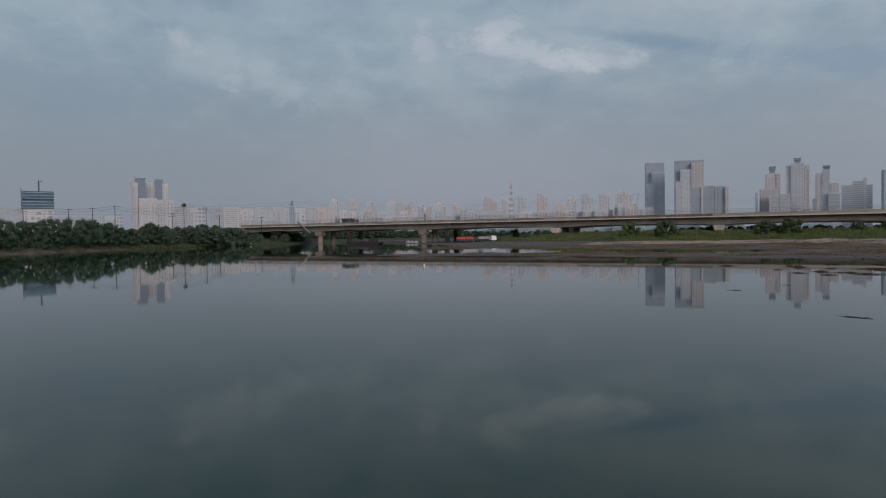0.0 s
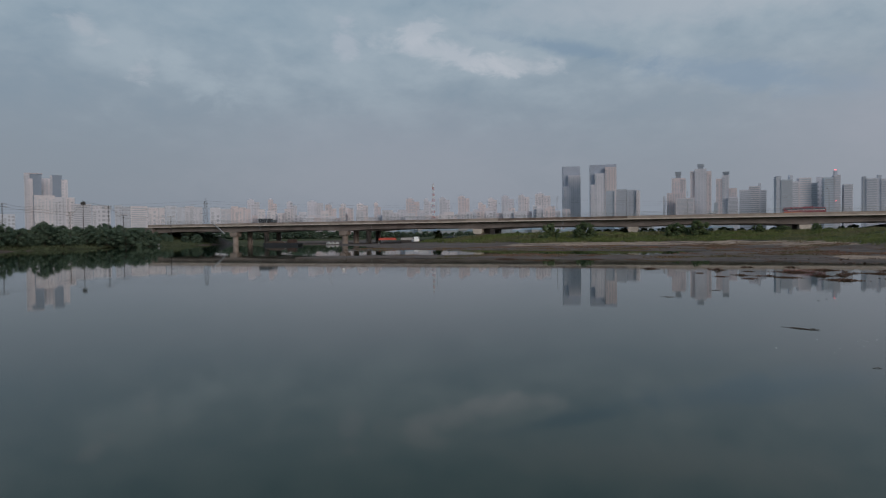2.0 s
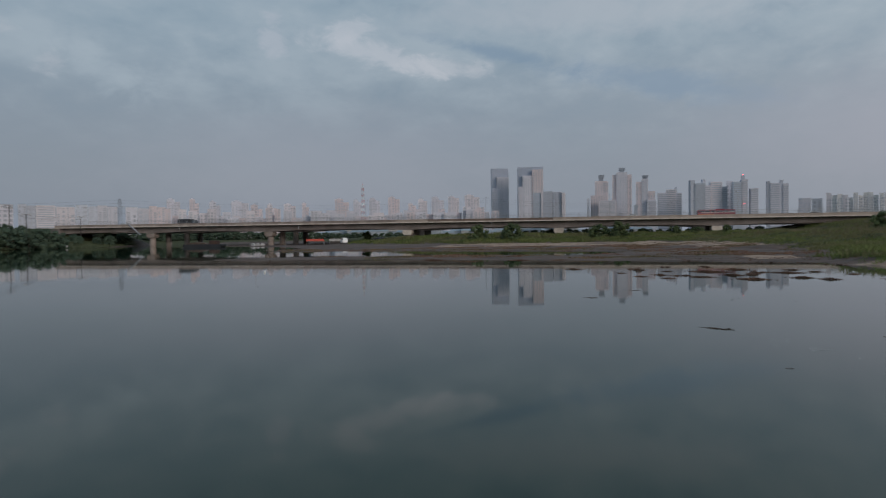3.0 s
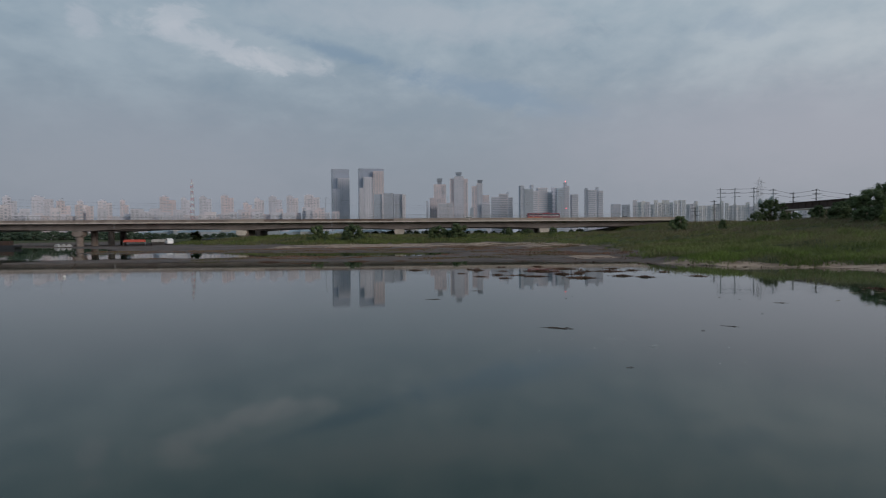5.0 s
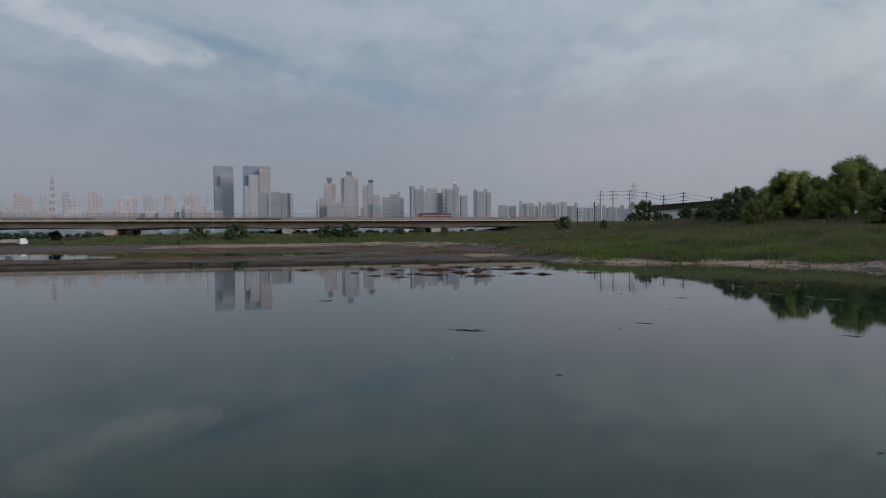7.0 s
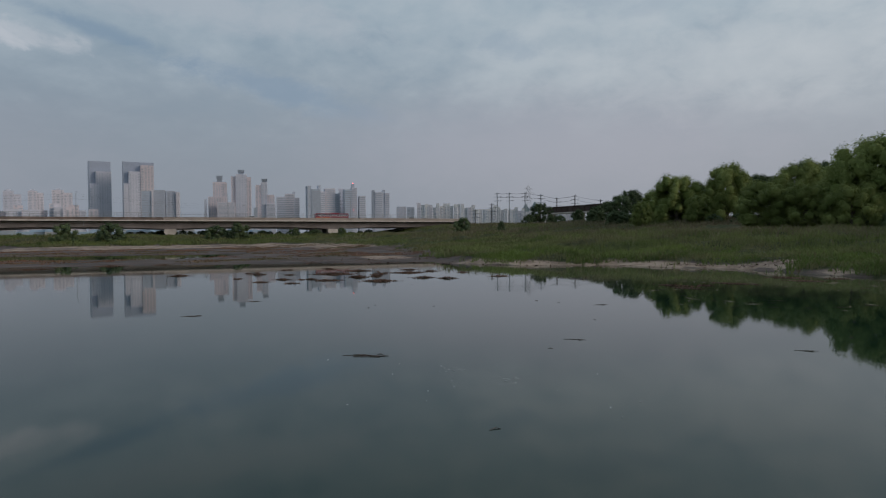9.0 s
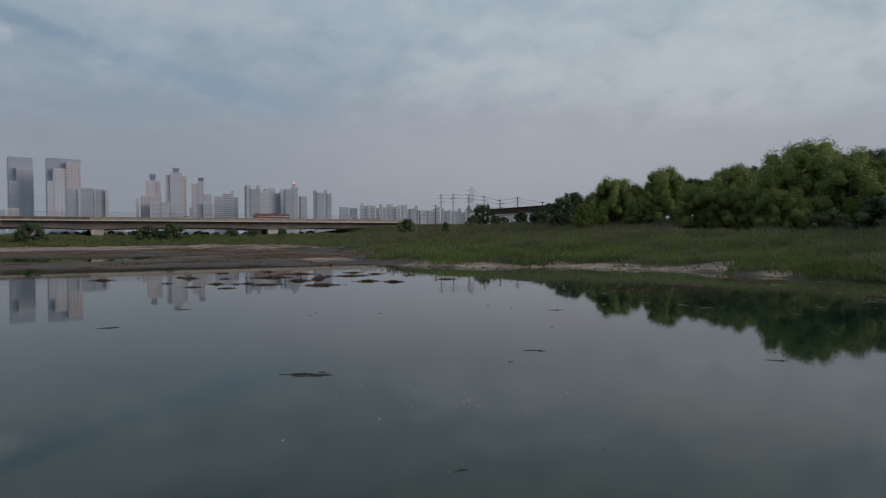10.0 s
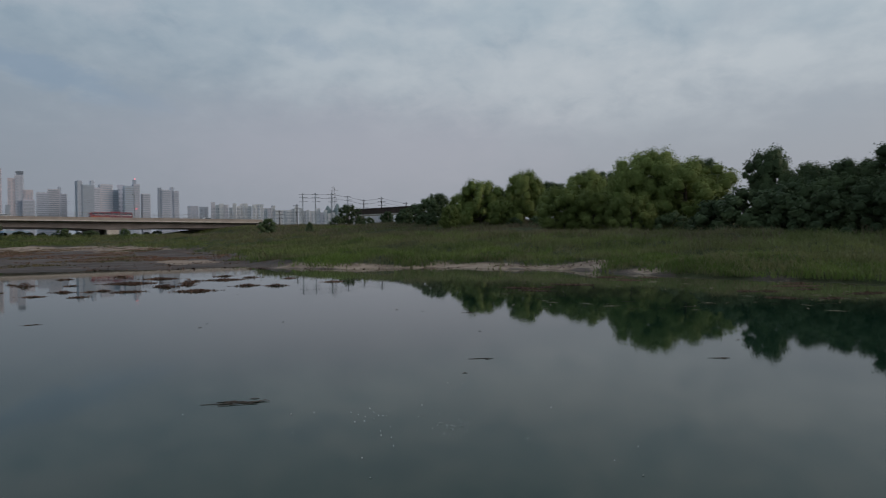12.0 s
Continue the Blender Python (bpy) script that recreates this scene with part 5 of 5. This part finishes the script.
flat_w = scatter(120000, -14, 90, 60, 135, lambda z, m, b, l, f, x, y, rs: (z > 0.02) & (m > 1.5) & (b < -1.5) & (ripple(x, y, 14, 71) + 0.35 * ripple(x, y, 3.5, 73) > 0.05), 19)
blades("rusty_mud_plants", flat_w, np.clip(0.13 + 0.06 * ripple(flat_w[:, 0], flat_w[:, 1], 5, 72), 0.05, 0.3), 0.10, RUSTY, "low rust-brown plants growing on the mudflat", 20)
left_g = scatter(40000, -135, -60, 105, 262, lambda z, m, b, l, f, x, y, rs: (l > 0.9) & (l < 20), 9)
blades("shore_grass", left_g, np.full(len(left_g), 0.55), 0.15, SHORE_GRASS, "dark grass fringe of the western bank", 10)

young = scatter(102000, 38.5, 64, -25, 56, lambda z, m, b, l, f, x, y, rs: (b > -0.8) & (b < 9) & (ripple(x, y, 10, 41) > -0.2) & (rs.uniform(size=len(x)) < 0.05 + ease(b, -0.8, 2.5)), 11)
blades("young_grass", young, np.clip(0.42 + 0.25 * ripple(young[:, 0], young[:, 1], 6, 43), 0.15, 0.8), 0.05, GRASS_FRESH, "fresh green grass along the water's edge", 12)
lit = scatter(60000, 36, 60, -20, 56, lambda z, m, b, l, f, x, y, rs: (m > -0.4) & (b < 1.6) & (ripple(x, y, 4, 42) > 0.15), 13)[:1000]
lz = np.maximum(terrain(lit[:, 0], lit[:, 1])[0], 0.0) + 0.02
lrs = np.random.RandomState(44)
lv, lf = leaf_quads(np.column_stack([lit, lz]), lrs.normal(size=(len(lit), 3)) * 0.35 + np.array([0, 0, 1.0]), 0.07, 2.2, lrs)
tagged(new("shore_litter", bulk_mesh("shore_litter", lv, lf, WEED)), "brown stalks and litter washed onto the shore", "litter", kind="stuff")

# ---------------------------------------------------------------- drift and water weed


def drift_raft(x, y, long, sticks, label, seed, turn=0.0, weed=True):
    r = random.Random(seed)
    d = thing("driftwood", pose(x, y, 0.0, rz=turn), label, "driftwood", "drift on the water")
    for k in range(sticks):
        a, q = r.gauss(0, 0.22), r.uniform(-0.5, 0.5)
        h = long * r.uniform(0.1, 0.36)
        if k == 0:
            a, q, h = 0.03, -0.1, long * 0.72
        cx, cy = q * long * 0.7, r.gauss(0, 0.13) * long * (k > 0)
        z = r.uniform(0.0, 0.006)
        p0 = (cx - h * math.cos(a), cy - h * math.sin(a), z)
        p1 = (cx + h * math.cos(a) * 0.2, cy + h * math.sin(a) * 0.2 + r.uniform(-0.04, 0.04), z + r.uniform(0, 0.010))
        p2 = (cx + h * math.cos(a), cy + h * math.sin(a), z + r.uniform(-0.01, 0.014))
        part("stick", Geo().tube(p0, p1, 0.003, 0.0065, 5).tube(p1, p2, 0.0065, 0.0025, 5), DRIFT, d)
    if weed:
        rs = np.random.RandomState(seed)
        n = 16
        pos = np.column_stack([rs.normal(size=n) * long * 0.25, rs.normal(size=n) * long * 0.12, rs.uniform(0.003, 0.009, n)])
        v, f = leaf_quads(pos, rs.normal(size=(n, 3)) * 0.5 + np.array([0, 0, 1.0]), 0.011 * long / 0.6, 1.8, rs)
        part("weed_tangle", bulk_mesh("weed_tangle", v, f, WEED), None, d)


drift_raft(11.7, 17.2, 0.66, 11, "raft of wet brown reeds and sticks on the water", 1, -58)
drift_raft(22.5, 17.7, 0.36, 5, "small dark drifting twig on the water", 2, -50)
drift_raft(12.4, 25.8, 0.42, 5, "small dark drifting twig on the water", 3, -30)
drift_raft(17.6, 10.8, 0.3, 3, "thin bare branches lying on the water", 4, -70, False)
drift_raft(15.9, 15.0, 0.34, 2, "thin bare branches lying on the water", 5, -66, False)
drift_raft(15.8, 28.0, 0.4, 5, "small dark drifting twig on the water", 6, -40)


def weed_patch(x, y, long, deep, tall, seed, turn):
    rs = np.random.RandomState(seed)
    n = int(680 * long * max(deep, 0.4))
    pos = np.column_stack([rs.normal(size=n) * long * 0.28, rs.normal(size=n) * deep * 0.28, np.zeros(n)])
    fall = np.exp(-(pos[:, 0] / (0.4 * long)) ** 2 - (pos[:, 1] / (0.4 * deep)) ** 2)
    pos[:, 2] = 0.004 + rs.uniform(0, 1, n) * tall * 0.5 * fall ** 2
    v, f = leaf_quads(pos, rs.normal(size=(n, 3)) * 0.7 + np.array([0, 0, 1.0]), 0.026, 3.2, rs)
    ob = new("weed_clump", bulk_mesh("weed_clump", v, f, WEED))
    ob["kind"] = "stuff"
    ob.matrix_world = pose(x, y, 0, rz=turn)
    tagged(ob, "low clump of reddish-brown weed in shallow water", "water weed", "weed clumps in the shallows")


weeds = random.Random(17)
for x_, y_, l_, t_z in ((24.7, 42.2, 1.8, 0.30), (23.0, 36.9, 1.6, 0.16), (24.1, 35.9, 1.4, 0.14), (26.8, 35.0, 2.2, 0.22), (29.2, 36.0, 2.4, 0.34), (25.5, 31.8, 3.0, 0.16), (31.5, 35.7, 3.2, 0.16), (28.7, 31.7, 2.0, 0.18),
                        (24.1, 34.4, 2.2, 0.10), (27.8, 38.6, 3.6, 0.26), (31.0, 40.0, 3.0, 0.2), (33.8, 33.0, 1.6, 0.12), (34.0, 38.0, 2.4, 0.14), (29.1, 30.2, 2.6, 0.2), (32.2, 29.0, 1.6, 0.1), (21.0, 45.0, 2.0, 0.12)):
    weed_patch(x_, y_, l_ * weeds.uniform(0.3, 0.62), l_ * weeds.uniform(0.10, 0.28), t_z * weeds.uniform(0.7, 1.6), weeds.randrange(999), -45 + weeds.uniform(-12, 12))
for k in range(18):
    weed_patch(weeds.uniform(21, 34), weeds.uniform(33, 45), weeds.uniform(0.3, 0.8), weeds.uniform(0.1, 0.3), weeds.uniform(0.02, 0.10), weeds.randrange(999), -45 + weeds.uniform(-15, 15))
for k in range(26):
    weed_patch(weeds.uniform(29, 41), weeds.uniform(-2, 19), weeds.uniform(0.5, 1.8), weeds.uniform(0.12, 0.36), 0.012, weeds.randrange(999), -75 + weeds.uniform(-20, 20))
for k in range(16):
    weed_patch(weeds.uniform(14, 40), weeds.uniform(58, 80), weeds.uniform(1.0, 2.5), weeds.uniform(0.4, 0.9), 0.14, weeds.randrange(999), -30)


# ---------------------------------------------------------------- small things on the water
stake = thing("stake", pose(-2.4, 81.5, 0), "dark bent stake standing in the water", "stake")
part("shaft", Geo().tube((-0.25, 0, 0.75), (0.12, 0, 0.35), 0.05, 0.06, 6).tube((0.12, 0, 0.35), (0.05, 0, -0.8), 0.06, 0.05, 6), DRIFT, stake)
buoy = thing("buoy", pose(-1.6, 51.0, 0), "small white float on the water", "buoy")
part("ball", Geo().tube((0, 0, -0.05), (0, 0, 0.06), 0.07, 0.09, 10).tube((0, 0, 0.06), (0, 0, 0.16), 0.09, 0.04, 10), TARP_WHITE, buoy)
barge = thing("barge", pose(-27.5, 214.0, 0, rz=-20), "low dark work barge moored under the bridge", "boat")
part("hull", Geo().prism([(-6.5, 0.35), (-5.8, -0.3), (5.8, -0.3), (6.5, 0.35), (6.5, 0.9), (-6.5, 0.9)], -1.8, 1.8), CAR_DARK, barge)
part("cabin", Geo().box(3.4, 0, 1.5, 2.6, 2.2, 1.2), RUST, barge)
part("cargo", Geo().prism([(-5.5, 0.9), (1.4, 0.9), (0.6, 1.4), (-2.0, 1.65), (-4.8, 1.35)], -1.4, 1.4), DRIFT, barge)


flotsam = random.Random(23)
for k in range(15):
    x_, y_ = flotsam.uniform(9, 26), flotsam.uniform(6, 30)
    if math.hypot(x_ - 11.7, y_ - 17.2) < 1.5:
        continue
    a_, h_ = flotsam.uniform(-1.4, 0.2), flotsam.uniform(0.03, 0.085)
    tw = thing("floating_twig", pose(x_, y_, 0, rz=math.degrees(a_)), "thin brown twig floating on the water", "twig", "twigs on the water")
    part("stem", Geo().tube((-h_, 0, 0.004), (h_ * 0.2, 0.03, 0.010), 0.003, 0.005, 5).tube((h_ * 0.2, 0.03, 0.010), (h_, -0.01, 0.003), 0.005, 0.003, 5), DRIFT, tw)
    if k % 3 == 0:
        part("side_shoot", Geo().tube((0, 0.02, 0.008), (h_ * 0.5, h_ * 0.5, 0.02), 0.005, 0.003, 5), DRIFT, tw)
foam_rs = np.random.RandomState(8)
near_foam = foam_rs.randint(0, 3, 70)
fxy = np.column_stack([np.array([11.8, 11.85, 11.4])[near_foam] + foam_rs.normal(size=70) * np.array([0.28, 0.10, 1.0])[near_foam],
                       np.array([15.2, 14.03, 13.8])[near_foam] + foam_rs.normal(size=70) * np.array([0.28, 0.12, 1.4])[near_foam]])
fv, ff = leaf_quads(np.column_stack([fxy, np.full(70, 0.006)]), np.tile([0.0, 0.0, 1.0], (70, 1)), 0.012, 1.0, foam_rs)
tagged(new("foam_specks", bulk_mesh("foam_specks", fv, ff, TARP_WHITE)), "tiny white foam specks on the water", "foam", kind="stuff")

stalk_rs = np.random.RandomState(51)
sxy = np.column_stack([stalk_rs.uniform(24, 41, 420), stalk_rs.uniform(-6, 20, 420)])
sxy = sxy[ripple(sxy[:, 0], sxy[:, 1], 5, 52) > 0.1]
sv, sf = leaf_quads(np.column_stack([sxy, np.full(len(sxy), 0.008)]), np.tile([0.0, 0.0, 1.0], (len(sxy), 1)), 0.05, 5.0, stalk_rs)
tagged(new("floating_stalks", bulk_mesh("floating_stalks", sv, sf, REED_DRY)), "pale dead stalks floating over the weedy shallows", "stalks", kind="stuff")
